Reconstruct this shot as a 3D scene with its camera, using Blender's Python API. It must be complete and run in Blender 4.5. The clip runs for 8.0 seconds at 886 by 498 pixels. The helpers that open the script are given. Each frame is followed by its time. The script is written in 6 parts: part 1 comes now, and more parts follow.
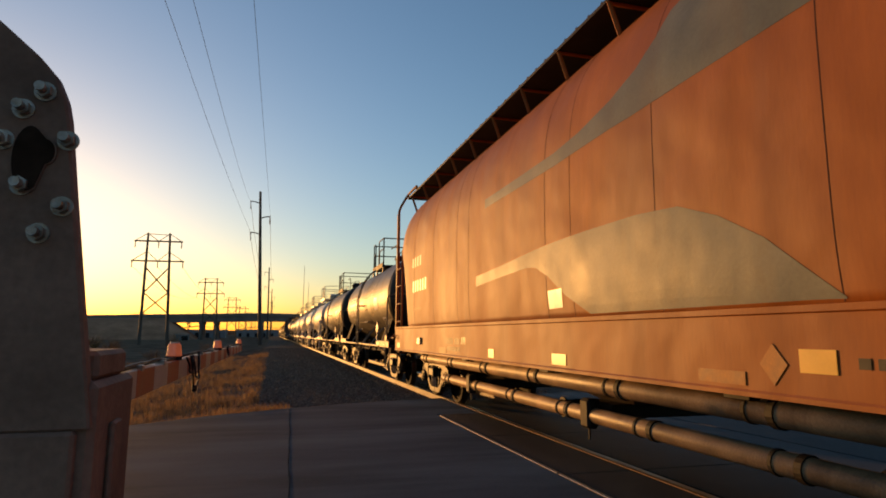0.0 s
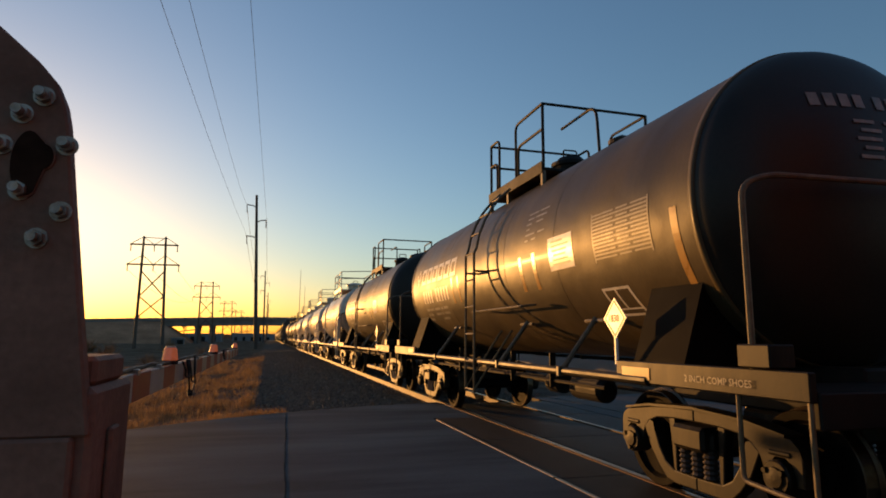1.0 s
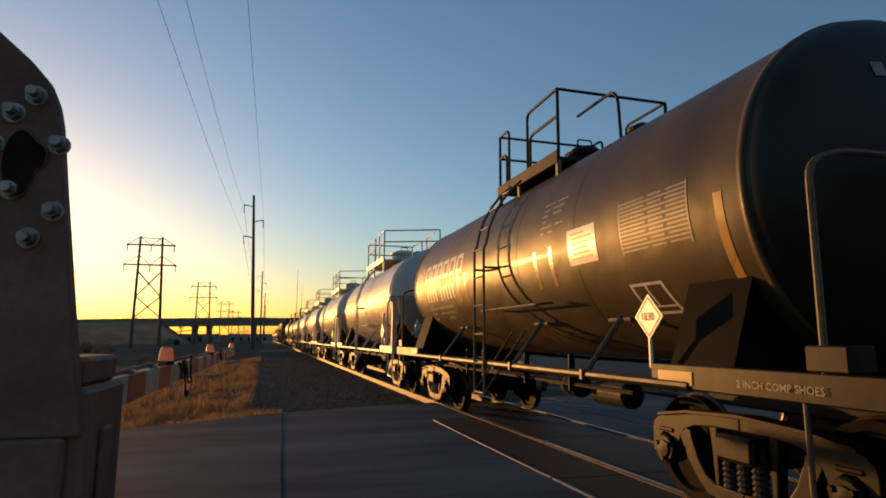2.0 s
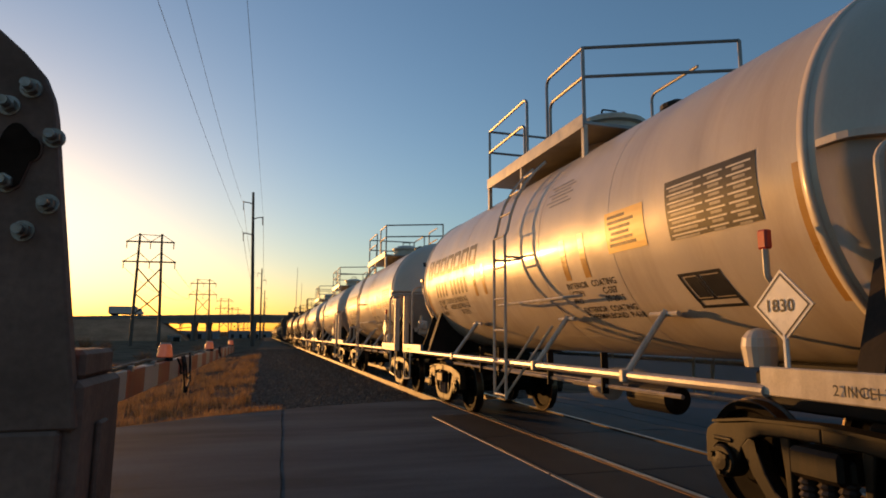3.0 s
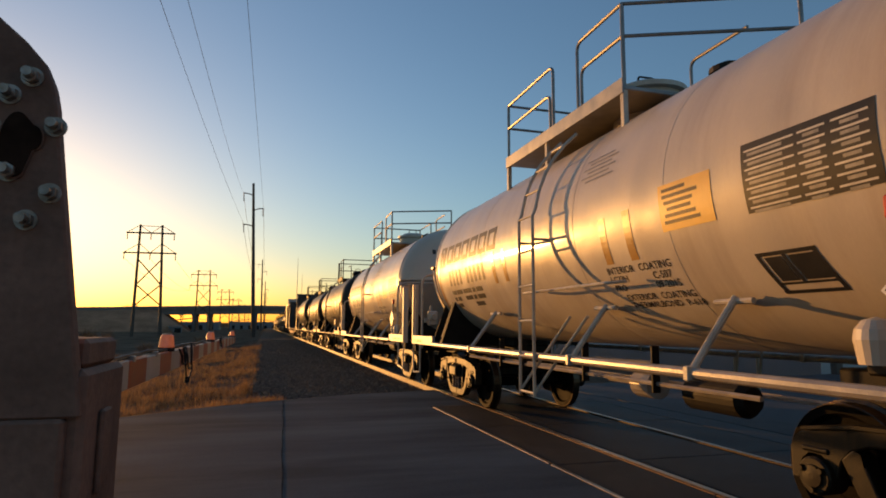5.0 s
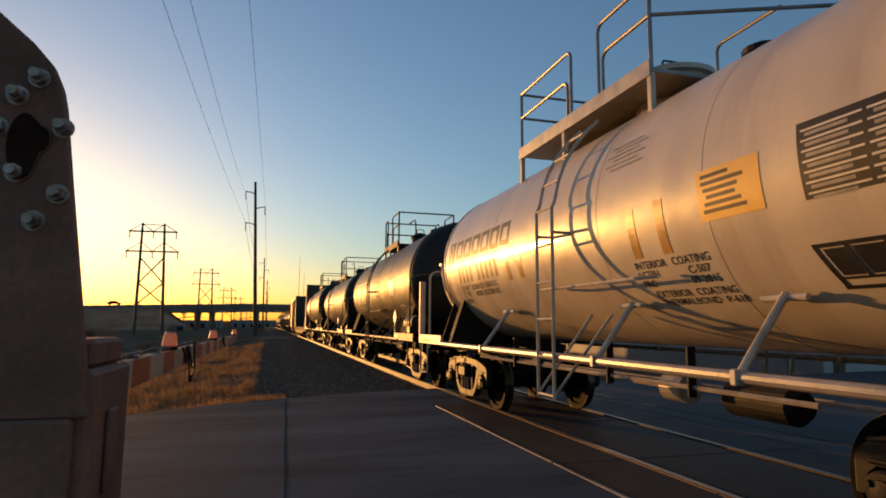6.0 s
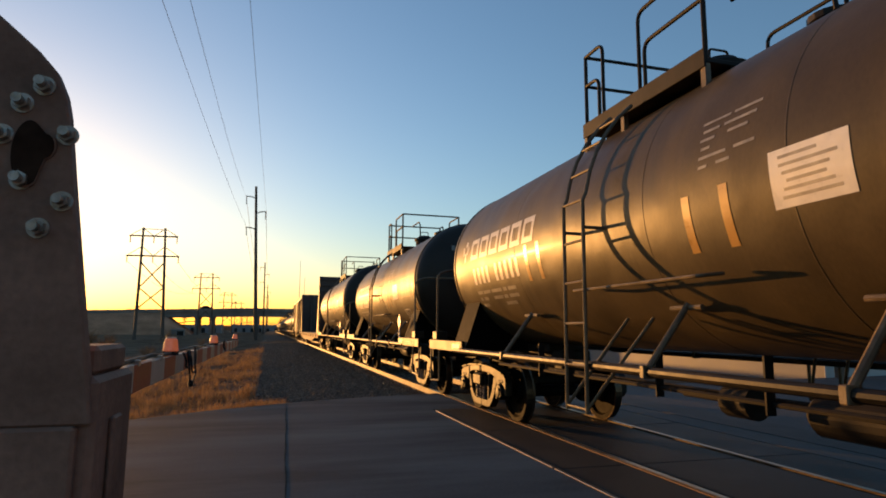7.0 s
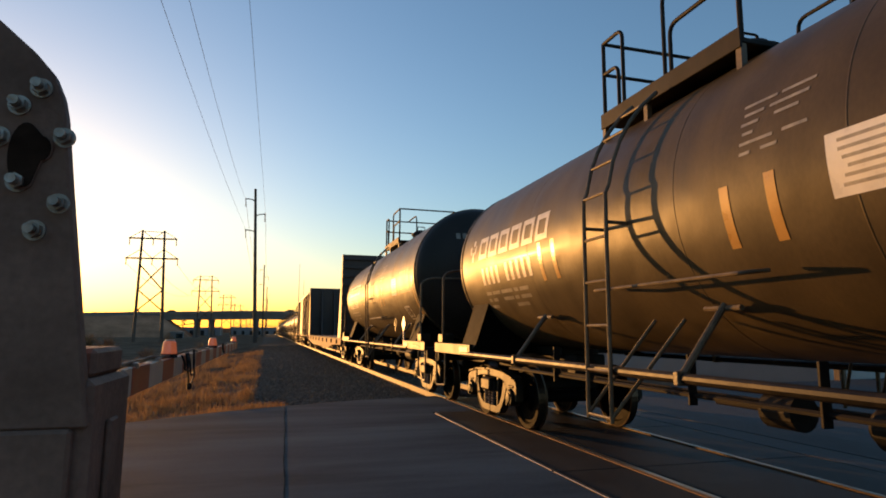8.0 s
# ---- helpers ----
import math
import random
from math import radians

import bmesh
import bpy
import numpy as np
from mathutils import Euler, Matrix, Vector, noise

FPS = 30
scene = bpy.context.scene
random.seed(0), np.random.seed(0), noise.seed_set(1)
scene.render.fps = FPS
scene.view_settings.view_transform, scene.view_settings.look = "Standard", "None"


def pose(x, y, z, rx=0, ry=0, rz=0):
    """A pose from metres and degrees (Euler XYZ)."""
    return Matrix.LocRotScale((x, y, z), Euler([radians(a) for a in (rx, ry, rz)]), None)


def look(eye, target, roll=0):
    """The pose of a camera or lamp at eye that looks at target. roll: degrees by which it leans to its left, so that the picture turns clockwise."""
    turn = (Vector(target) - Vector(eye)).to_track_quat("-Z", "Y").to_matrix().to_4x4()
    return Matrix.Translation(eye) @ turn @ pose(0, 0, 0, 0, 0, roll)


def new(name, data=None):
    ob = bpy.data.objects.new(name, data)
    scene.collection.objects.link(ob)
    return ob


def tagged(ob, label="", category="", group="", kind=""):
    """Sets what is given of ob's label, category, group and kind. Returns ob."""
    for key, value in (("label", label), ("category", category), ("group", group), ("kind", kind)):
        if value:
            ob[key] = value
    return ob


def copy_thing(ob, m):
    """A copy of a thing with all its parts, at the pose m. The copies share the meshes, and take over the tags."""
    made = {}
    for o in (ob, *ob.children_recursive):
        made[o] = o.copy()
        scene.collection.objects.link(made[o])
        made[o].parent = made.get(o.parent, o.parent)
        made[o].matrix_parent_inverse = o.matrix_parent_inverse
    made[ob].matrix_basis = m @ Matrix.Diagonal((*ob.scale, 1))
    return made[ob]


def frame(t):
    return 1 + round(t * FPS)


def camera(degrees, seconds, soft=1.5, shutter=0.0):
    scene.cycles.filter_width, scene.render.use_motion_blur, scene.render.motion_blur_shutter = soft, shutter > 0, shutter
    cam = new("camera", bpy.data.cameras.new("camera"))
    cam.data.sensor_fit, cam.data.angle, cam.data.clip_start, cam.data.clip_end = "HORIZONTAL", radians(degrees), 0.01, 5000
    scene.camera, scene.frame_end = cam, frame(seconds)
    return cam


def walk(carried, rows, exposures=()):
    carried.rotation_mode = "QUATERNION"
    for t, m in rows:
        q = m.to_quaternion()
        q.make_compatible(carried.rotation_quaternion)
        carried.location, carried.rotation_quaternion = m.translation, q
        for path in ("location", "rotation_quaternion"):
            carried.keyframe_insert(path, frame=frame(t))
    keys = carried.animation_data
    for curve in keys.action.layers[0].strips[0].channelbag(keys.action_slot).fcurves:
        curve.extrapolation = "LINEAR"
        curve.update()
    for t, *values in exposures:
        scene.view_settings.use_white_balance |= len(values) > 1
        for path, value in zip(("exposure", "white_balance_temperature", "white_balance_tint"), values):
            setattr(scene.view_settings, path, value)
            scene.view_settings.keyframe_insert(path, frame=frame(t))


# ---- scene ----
cam = camera(73.1, 8.0, soft=1.8)
# ---- camera ----
ROWS = [
    (0.0, 0.003, 0.000, -15.74, 8.18, -0.37), (0.5, 0.000, 0.001, -15.87, 8.36, -0.37), (1.0, -0.001, 0.002, -16.08, 8.54, -0.37),
    (1.5, 0.001, 0.003, -16.26, 8.63, -0.37), (3.0, 0.009, -0.003, -16.38, 8.30, -0.38), (3.5, 0.012, -0.004, -16.39, 8.13, -0.39),
    (4.0, 0.013, -0.004, -16.41, 7.90, -0.40), (4.5, 0.011, -0.006, -16.40, 7.65, -0.40), (6.0, 0.001, -0.003, -16.17, 7.31, -0.42),
    (6.5, 0.001, -0.001, -16.12, 7.57, -0.42), (7.0, -0.003, 0.000, -16.12, 7.74, -0.42), (7.5, -0.001, 0.001, -16.12, 7.93, -0.42),
    (8.0, 0.000, 0.000, -16.18, 7.98, -0.42)]
EYE = 1.42
walk(cam, [(t, pose(x, 0, EYE + z, 90 + pitch, roll, yaw)) for t, x, z, yaw, pitch, roll in ROWS],
     exposures=[(0.0, 1.45, 8350, 12), (6.4, 1.45, 8350, 12), (7.0, 1.8, 8350, 12), (8.0, 1.85, 8350, 12)])

# ---- sky and sun ----
SUN_LEFT, SUN_UP = 25.0, 2.6
world = bpy.data.worlds.new("sky")
scene.world = world
world.use_nodes = True
nt = world.node_tree
sky = nt.nodes.new("ShaderNodeTexSky")
sky.sky_type = "NISHITA"
sky.sun_disc = False
sky.sun_elevation = radians(SUN_UP)
sky.sun_rotation = radians(-SUN_LEFT)
sky.air_density, sky.dust_density, sky.ozone_density = 1.07, 0.9, 3.5
nt.nodes["Background"].inputs["Strength"].default_value = 0.15
nt.links.new(sky.outputs[0], nt.nodes["Background"].inputs["Color"])
sun = new("sun", bpy.data.lights.new("sun", "SUN"))
sun.data.energy, sun.data.angle, sun.data.color = 1.35, radians(0.53), (1.0, 0.50, 0.17)
a, e = radians(SUN_LEFT), radians(SUN_UP)
sun.matrix_world = look((-math.sin(a) * math.cos(e) * 100, math.cos(a) * math.cos(e) * 100, math.sin(e) * 100), (0, 0, 0))


# ---- materials ----
def material(name, colour, rough=0.6, metal=0.0, vary=0.25, scale=4.0, bump=0.15, fine=60.0, stain=None, stain_amount=0.4, stretch=(1, 1, 1), emit=0.0, coat=0.0, sheen=0.0, through_light=0.0, gloss=0.5, matte=0.0, wave=0.0):
    m = bpy.data.materials.new(name)
    m.use_nodes = True
    t = m.node_tree
    b = t.nodes["Principled BSDF"]
    co = t.nodes.new("ShaderNodeTexCoord")
    mp = t.nodes.new("ShaderNodeMapping")
    mp.inputs["Scale"].default_value = stretch
    t.links.new(co.outputs["Object"], mp.inputs["Vector"])
    n1 = t.nodes.new("ShaderNodeTexNoise")
    n1.inputs["Scale"].default_value, n1.inputs["Detail"].default_value = scale, 6.0
    n2 = t.nodes.new("ShaderNodeTexNoise")
    n2.inputs["Scale"].default_value, n2.inputs["Detail"].default_value = fine, 3.0
    t.links.new(mp.outputs[0], n1.inputs["Vector"])
    t.links.new(mp.outputs[0], n2.inputs["Vector"])
    r1 = t.nodes.new("ShaderNodeValToRGB")
    c = colour
    r1.color_ramp.elements[0].position, r1.color_ramp.elements[1].position = 0.3, 0.7
    r1.color_ramp.elements[0].color = (c[0] * (1 - vary), c[1] * (1 - vary), c[2] * (1 - vary), 1)
    r1.color_ramp.elements[1].color = (min(1, c[0] * (1 + vary)), min(1, c[1] * (1 + vary)), min(1, c[2] * (1 + vary)), 1)
    t.links.new(n1.outputs["Fac"], r1.inputs["Fac"])
    last = r1.outputs["Color"]
    mx = t.nodes.new("ShaderNodeMix")
    mx.data_type, mx.blend_type = "RGBA", "OVERLAY"
    mx.inputs["Factor"].default_value = vary * 0.8
    t.links.new(last, mx.inputs["A"])
    t.links.new(n2.outputs["Fac"], mx.inputs["B"])
    last = mx.outputs["Result"]
    if stain:
        n3 = t.nodes.new("ShaderNodeTexNoise")
        n3.inputs["Scale"].default_value, n3.inputs["Detail"].default_value = scale * 0.6, 10.0
        n3.inputs["Roughness"].default_value = 0.65
        mp3 = t.nodes.new("ShaderNodeMapping")
        mp3.inputs["Scale"].default_value = (stretch[0] * 1.0, stretch[1] * 1.6, stretch[2] * 0.35)
        mp3.inputs["Location"].default_value = (3.1, 7.7, 1.3)
        t.links.new(co.outputs["Object"], mp3.inputs["Vector"])
        t.links.new(mp3.outputs[0], n3.inputs["Vector"])
        r3 = t.nodes.new("ShaderNodeValToRGB")
        r3.color_ramp.elements[0].position, r3.color_ramp.elements[1].position = 0.48, 0.75
        r3.color_ramp.elements[0].color, r3.color_ramp.elements[1].color = (0, 0, 0, 1), (stain_amount,) * 3 + (1,)
        t.links.new(n3.outputs["Fac"], r3.inputs["Fac"])
        m3 = t.nodes.new("ShaderNodeMix")
        m3.data_type = "RGBA"
        m3.inputs["B"].default_value = (*stain, 1)
        t.links.new(r3.outputs["Color"], m3.inputs["Factor"])
        t.links.new(last, m3.inputs["A"])
        last = m3.outputs["Result"]
    t.links.new(last, b.inputs["Base Color"])
    rr = t.nodes.new("ShaderNodeMapRange")
    rr.inputs["To Min"].default_value, rr.inputs["To Max"].default_value = max(0.03, rough - 0.12), min(1.0, rough + 0.12)
    t.links.new(n1.outputs["Fac"], rr.inputs["Value"])
    t.links.new(rr.outputs[0], b.inputs["Roughness"])
    b.inputs["Metallic"].default_value = metal
    b.inputs["Specular IOR Level"].default_value = gloss
    b.inputs["Diffuse Roughness"].default_value = matte
    if bump:
        bp = t.nodes.new("ShaderNodeBump")
        bp.inputs["Strength"].default_value, bp.inputs["Distance"].default_value = bump, 0.02
        t.links.new(n2.outputs["Fac"], bp.inputs["Height"])
        t.links.new(bp.outputs[0], b.inputs["Normal"])
        if wave:
            n4 = t.nodes.new("ShaderNodeTexNoise")
            n4.inputs["Scale"].default_value, n4.inputs["Detail"].default_value = 1.7, 1.5
            t.links.new(co.outputs["Object"], n4.inputs["Vector"])
            bw = t.nodes.new("ShaderNodeBump")
            bw.inputs["Strength"].default_value, bw.inputs["Distance"].default_value = wave, 0.12
            t.links.new(n4.outputs["Fac"], bw.inputs["Height"])
            t.links.new(bp.outputs[0], bw.inputs["Normal"])
            t.links.new(bw.outputs[0], b.inputs["Normal"])
    b.inputs["Coat Weight"].default_value, b.inputs["Coat Roughness"].default_value = coat, 0.14
    b.inputs["Sheen Weight"].default_value, b.inputs["Sheen Roughness"].default_value = sheen, 0.5
    b.inputs["Sheen Tint"].default_value = (0.8, 0.6, 0.4, 1)
    if through_light:
        tl = t.nodes.new("ShaderNodeBsdfTranslucent")
        t.links.new(last, tl.inputs["Color"])
        ms = t.nodes.new("ShaderNodeMixShader")
        ms.inputs["Fac"].default_value = through_light
        t.links.new(b.outputs[0], ms.inputs[1])
        t.links.new(tl.outputs[0], ms.inputs[2])
        t.links.new(ms.outputs[0], t.nodes["Material Output"].inputs["Surface"])
    if emit:
        b.inputs["Emission Color"].default_value = (*colour, 1)
        b.inputs["Emission Strength"].default_value = emit
    return m


M = {}
M["white"] = material("tank_white_paint", (0.54, 0.47, 0.385), 0.40, 0, 0.08, 1.2, 0.03, 30, (0.26, 0.155, 0.085), 0.42, stretch=(0.8, 2.2, 0.8), coat=0.25, wave=0.16)
M["black"] = material("tank_black_paint", (0.068, 0.0490, 0.0265), 0.45, 0, 0.30, 1.1, 0.03, 30, (0.132, 0.095, 0.049), 0.75, stretch=(0.8, 1.2, 0.7), coat=0.02, gloss=0.20, wave=0.22)
# Darker copy of the black paint: the near head's shade put into its colour.
M["head_shade"] = material("shaded_black_head_paint", (0.020, 0.0165, 0.0135), 0.45, 0, 0.35, 1.3, 0.03, 30, (0.032, 0.026, 0.020), 0.6, gloss=0.25)
M["orange"] = material("hopper_orange_paint", (0.325, 0.088, 0.0140), 0.62, 0, 0.18, 0.9, 0.05, 30, (0.185, 0.046, 0.011), 0.7, stretch=(1, 1.4, 0.3), gloss=0.35, wave=0.35)
M["grey_stripe"] = material("hopper_grey_paint", (0.138, 0.150, 0.125), 0.5, 0, 0.2, 2, 0.05, 30, (0.19, 0.115, 0.055), 0.4, gloss=0.22, wave=0.2)
M["iron"] = material("black_underframe_iron", (0.008, 0.0066, 0.0055), 0.65, 0.0, 0.35, 6, 0.06, 60, (0.035, 0.020, 0.011), 0.35, gloss=0.25)
M["truck"] = material("dusty_cast_steel", (0.0075, 0.0055, 0.0034), 0.5, 0.0, 0.75, 6, 0.03, 60, (0.040, 0.026, 0.0115), 1.0, gloss=0.24)
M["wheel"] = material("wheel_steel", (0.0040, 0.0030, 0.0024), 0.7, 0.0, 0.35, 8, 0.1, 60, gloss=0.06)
M["tread"] = material("polished_wheel_tread", (0.075, 0.055, 0.04), 0.35, 0.9, 0.2, 20, 0.05, 60)
M["pipe"] = material("painted_pipe_grey", (0.34, 0.30, 0.26), 0.35, 0.1, 0.2, 6, 0.1, 60, (0.2, 0.1, 0.05), 0.4)
M["rail"] = material("rusty_rail_steel", (0.072, 0.035, 0.017), 0.55, 0.1, 0.45, 5, 0.1, 60, (0.02, 0.011, 0.006), 0.8, gloss=0.3)
M["rail_web"] = material("rusty_rail_web", (0.20, 0.11, 0.06), 0.75, 0.3, 0.3, 12, 0.3, 60)
M["asphalt"] = material("worn_asphalt", (0.042, 0.040, 0.040), 0.7, 0, 0.25, 0.7, 0.5, 90, (0.065, 0.06, 0.057), 0.5)
M["concrete"] = material("road_concrete", (0.110, 0.107, 0.107), 0.95, 0, 0.40, 0.7, 0.35, 70, (0.195, 0.187, 0.180), 0.8, stretch=(0.4, 1.3, 1), gloss=0.03, matte=1.0)
M["panel"] = material("crossing_panel_rubber", (0.026, 0.025, 0.025), 0.6, 0, 0.35, 2, 0.4, 70, (0.055, 0.05, 0.045), 0.5, gloss=0.25)
M["ballast"] = material("ballast_stone", (0.105, 0.077, 0.062), 0.95, 0, 0.45, 9, 0.9, 30, (0.16, 0.12, 0.095), 0.5, gloss=0.03, matte=1.0)
M["earth"] = material("dry_earth_ground", (0.165, 0.100, 0.069), 0.95, 0, 0.5, 0.35, 1.0, 9, (0.25, 0.155, 0.100), 0.6, gloss=0.0, matte=1.0)
M["straw"] = material("dry_grass_blades", (0.29, 0.170, 0.078), 0.7, 0, 0.55, 3, 0, 60, through_light=0.45)
M["bridge"] = material("bridge_concrete", (0.20, 0.17, 0.15), 0.8, 0, 0.2, 0.3, 0.3, 8, (0.1, 0.09, 0.08), 0.5)
M["pole"] = material("weathered_wood_pole", (0.09, 0.065, 0.05), 0.8, 0, 0.3, 3, 0.3, 40, stretch=(1, 1, 0.1))
M["steel"] = material("galvanised_steel", (0.25, 0.24, 0.23), 0.45, 0.7, 0.2, 5, 0.1, 60)
M["gate"] = material("gate_housing_paint", (0.225, 0.130, 0.096), 0.7, 0.0, 0.35, 6, 0.10, 90, (0.14, 0.078, 0.054), 0.6, gloss=0.12)
M["bolt"] = material("zinc_bolt", (0.32, 0.28, 0.24), 0.38, 0.5, 0.4, 40, 0.2, 90, (0.08, 0.045, 0.025), 0.8)
M["boxcar"] = material("dark_boxcar_paint", (0.045, 0.030, 0.026), 0.55, 0, 0.25, 1, 0.1, 30, (0.10, 0.05, 0.03), 0.5)
M["tan"] = material("tan_reflector_strip", (0.50, 0.27, 0.08), 0.3, 0, 0.1, 5, 0, 60)
M["yellow"] = material("yellow_decal", (0.75, 0.42, 0.07), 0.4, 0, 0.1, 5, 0, 60)
M["ink"] = material("black_stencil_paint", (0.020, 0.020, 0.022), 0.45, 0, 0.2, 8, 0, 60, gloss=0.25)
M["chalk"] = material("white_stencil_paint", (0.60, 0.56, 0.50), 0.4, 0, 0.15, 8, 0, 60)
M["placard"] = material("white_placard", (0.75, 0.72, 0.66), 0.3, 0, 0.08, 8, 0, 60)
M["armwhite"] = material("gate_arm_white", (0.44, 0.37, 0.30), 0.5, 0, 0.15, 6, 0.05, 60, (0.25, 0.19, 0.14), 0.4)
M["armred"] = material("gate_arm_red", (0.34, 0.06, 0.022), 0.5, 0, 0.15, 6, 0.05, 60, (0.2, 0.06, 0.03), 0.4)
M["cable"] = material("black_cable_rubber", (0.012, 0.012, 0.012), 0.6, 0, 0.2, 6, 0, 60, gloss=0.25)
M["wall"] = material("pale_metal_siding", (0.15, 0.155, 0.165), 0.6, 0, 0.1, 0.5, 0.1, 20)

M["stone"] = material("ballast_stones", (0.19, 0.140, 0.112), 0.85, 0, 0.6, 9, 0.2, 60, gloss=0.2, matte=1.0)
M["tie"] = material("creosoted_timber", (0.06, 0.045, 0.035), 0.85, 0, 0.35, 5, 0.4, 60, stretch=(0.2, 2, 2))
M["bank"] = material("embankment_dry_grass", (0.38, 0.190, 0.118), 0.95, 0, 0.4, 0.15, 0.8, 3, (0.23, 0.115, 0.072), 0.7, gloss=0.0, matte=1.0)
M["spring"] = material("oily_spring_steel", (0.05, 0.04, 0.035), 0.5, 0.4, 0.3, 20, 0.2, 60)
M["dustpipe"] = material("dusty_pipe_paint", (0.27, 0.175, 0.100), 0.5, 0.0, 0.5, 2, 0.1, 60, (0.07, 0.04, 0.025), 0.9, gloss=0.35)
M["decal"] = material("faded_green_black_lettering", (0.060, 0.052, 0.036), 0.5, 0, 0.3, 8, 0, 60, gloss=0.2)
M["stencil"] = material("faded_pale_stencil", (0.20, 0.18, 0.15), 0.45, 0, 0.3, 10, 0, 60)
M["mid"] = material("faded_grey_stencil", (0.26, 0.245, 0.22), 0.45, 0, 0.3, 10, 0, 60)
M["seam"] = material("rusty_weld_seam", (0.135, 0.037, 0.010), 0.7, 0, 0.3, 10, 0.1, 60)
# Saddles of the white cars: very dark brown with blacker patches.
M["saddle"] = material("dark_brown_underframe", (0.024, 0.018, 0.014), 0.6, 0, 0.3, 3, 0.1, 40, (0.010, 0.008, 0.006), 0.8, gloss=0.12)
M["joint"] = material("joint_dirt", (0.085, 0.066, 0.054), 0.95, 0, 0.3, 6, 0.0, 60, gloss=0.0, matte=1.0)
M["dusty"] = material("dusty_brown_fittings", (0.13, 0.088, 0.050), 0.5, 0, 0.4, 8, 0.1, 60, (0.045, 0.031, 0.020), 0.8, gloss=0.4)
M["wainscot"] = material("pale_wall_band", (0.38, 0.38, 0.37), 0.6, 0, 0.1, 0.5, 0.1, 20)
M["faded"] = material("faded_ochre_paint", (0.34, 0.118, 0.019), 0.6, 0, 0.3, 10, 0, 60)
M["fitting"] = material("pale_painted_fittings", (0.50, 0.44, 0.36), 0.4, 0, 0.2, 6, 0.05, 60, (0.2, 0.12, 0.07), 0.5)
M["head"] = material("bright_rail_head", (0.38, 0.30, 0.22), 0.32, 0.9, 0.2, 12, 0.05, 60)
M["redtag"] = material("red_marker_paint", (0.55, 0.05, 0.03), 0.5, 0, 0.15, 10, 0, 60)
# Dark brown that paints the shade inside the gate plate's slot.
M["recess"] = material("painted_slot_shade", (0.030, 0.018, 0.013), 0.9, 0, 0.3, 20, 0.1, 90, gloss=0.0)
M["lens"] = material("red_lamp_lens", (0.70, 0.17, 0.085), 0.2, 0, 0.15, 20, 0, 60, emit=0.08)

# ---- mesh helpers ----
def part(name, bm, mat, parent=None, label="", smooth=False):
    me = bpy.data.meshes.new(name)
    bm.normal_update()
    bm.to_mesh(me)
    bm.free()
    for one in (mat if isinstance(mat, (list, tuple)) else [mat]):
        me.materials.append(one)
    if smooth:
        for p in me.polygons:
            p.use_smooth = True
    ob = new(name, me)
    ob.parent = parent
    if label:
        tagged(ob, label)
    return ob


def thing(name, label, category, group="", kind="", at=None):
    ob = tagged(new(name), label, category, group, kind)
    ob.empty_display_size = 0.2
    if at is not None:
        ob.matrix_basis = at
    return ob


def block(bm, x0, x1, y0, y1, z0, z1, bevel=0.0, m=None, mat=0):
    r = bmesh.ops.create_cube(bm, size=1.0, matrix=Matrix.Translation(((x0 + x1) / 2, (y0 + y1) / 2, (z0 + z1) / 2)) @ Matrix.Diagonal((abs(x1 - x0), abs(y1 - y0), abs(z1 - z0), 1)))
    vs = r["verts"]
    fs = list({f for v in vs for f in v.link_faces})
    for f in fs:
        f.material_index = mat
    if m is not None:
        bmesh.ops.transform(bm, matrix=m, verts=vs)
    if bevel:
        es = list({ed for v in vs for ed in v.link_edges})
        bmesh.ops.bevel(bm, geom=es, offset=bevel, segments=1, affect="EDGES", profile=0.5)
    return vs


def rod(bm, p, q, r, sides=8, r2=None, mat=0):
    p, q = Vector(p), Vector(q)
    d = q - p
    if d.length < 1e-6:
        return
    rot = d.to_track_quat("Z", "Y").to_matrix().to_4x4()
    res = bmesh.ops.create_cone(bm, cap_ends=True, segments=sides, radius1=r, radius2=r if r2 is None else r2, depth=d.length, matrix=Matrix.Translation((p + q) / 2) @ rot)
    for f in {f for v in res["verts"] for f in v.link_faces}:
        f.material_index = mat


def tube(bm, pts, r, sides=8):
    """A bent round bar through the points."""
    pts = [Vector(p) for p in pts]
    rings, up = [], None
    for i, p in enumerate(pts):
        d = (pts[min(i + 1, len(pts) - 1)] - pts[max(i - 1, 0)]).normalized()
        if up is None:
            up = d.orthogonal().normalized()
        else:
            up = (up - d * up.dot(d)).normalized()
        s = d.cross(up)
        rings.append([bm.verts.new(p + (up * math.cos(k * 2 * math.pi / sides) + s * math.sin(k * 2 * math.pi / sides)) * r) for k in range(sides)])
    for a0, b0 in zip(rings, rings[1:]):
        for k in range(sides):
            bm.faces.new((a0[k], a0[(k + 1) % sides], b0[(k + 1) % sides], b0[k]))
    bm.faces.new(rings[0][::-1])
    bm.faces.new(rings[-1])


def rounded(pts, r, n=4):
    """Points of a bent line whose corners are rounded."""
    pts = [Vector(p) for p in pts]
    out = [pts[0]]
    for a0, b0, c0 in zip(pts, pts[1:], pts[2:]):
        u, w = (a0 - b0), (c0 - b0)
        k = min(r, u.length * 0.45, w.length * 0.45)
        s, t0 = b0 + u.normalized() * k, b0 + w.normalized() * k
        for i in range(n + 1):
            f = i / n
            out.append(s * (1 - f) ** 2 + b0 * 2 * f * (1 - f) + t0 * f * f)
    out.append(pts[-1])
    return out


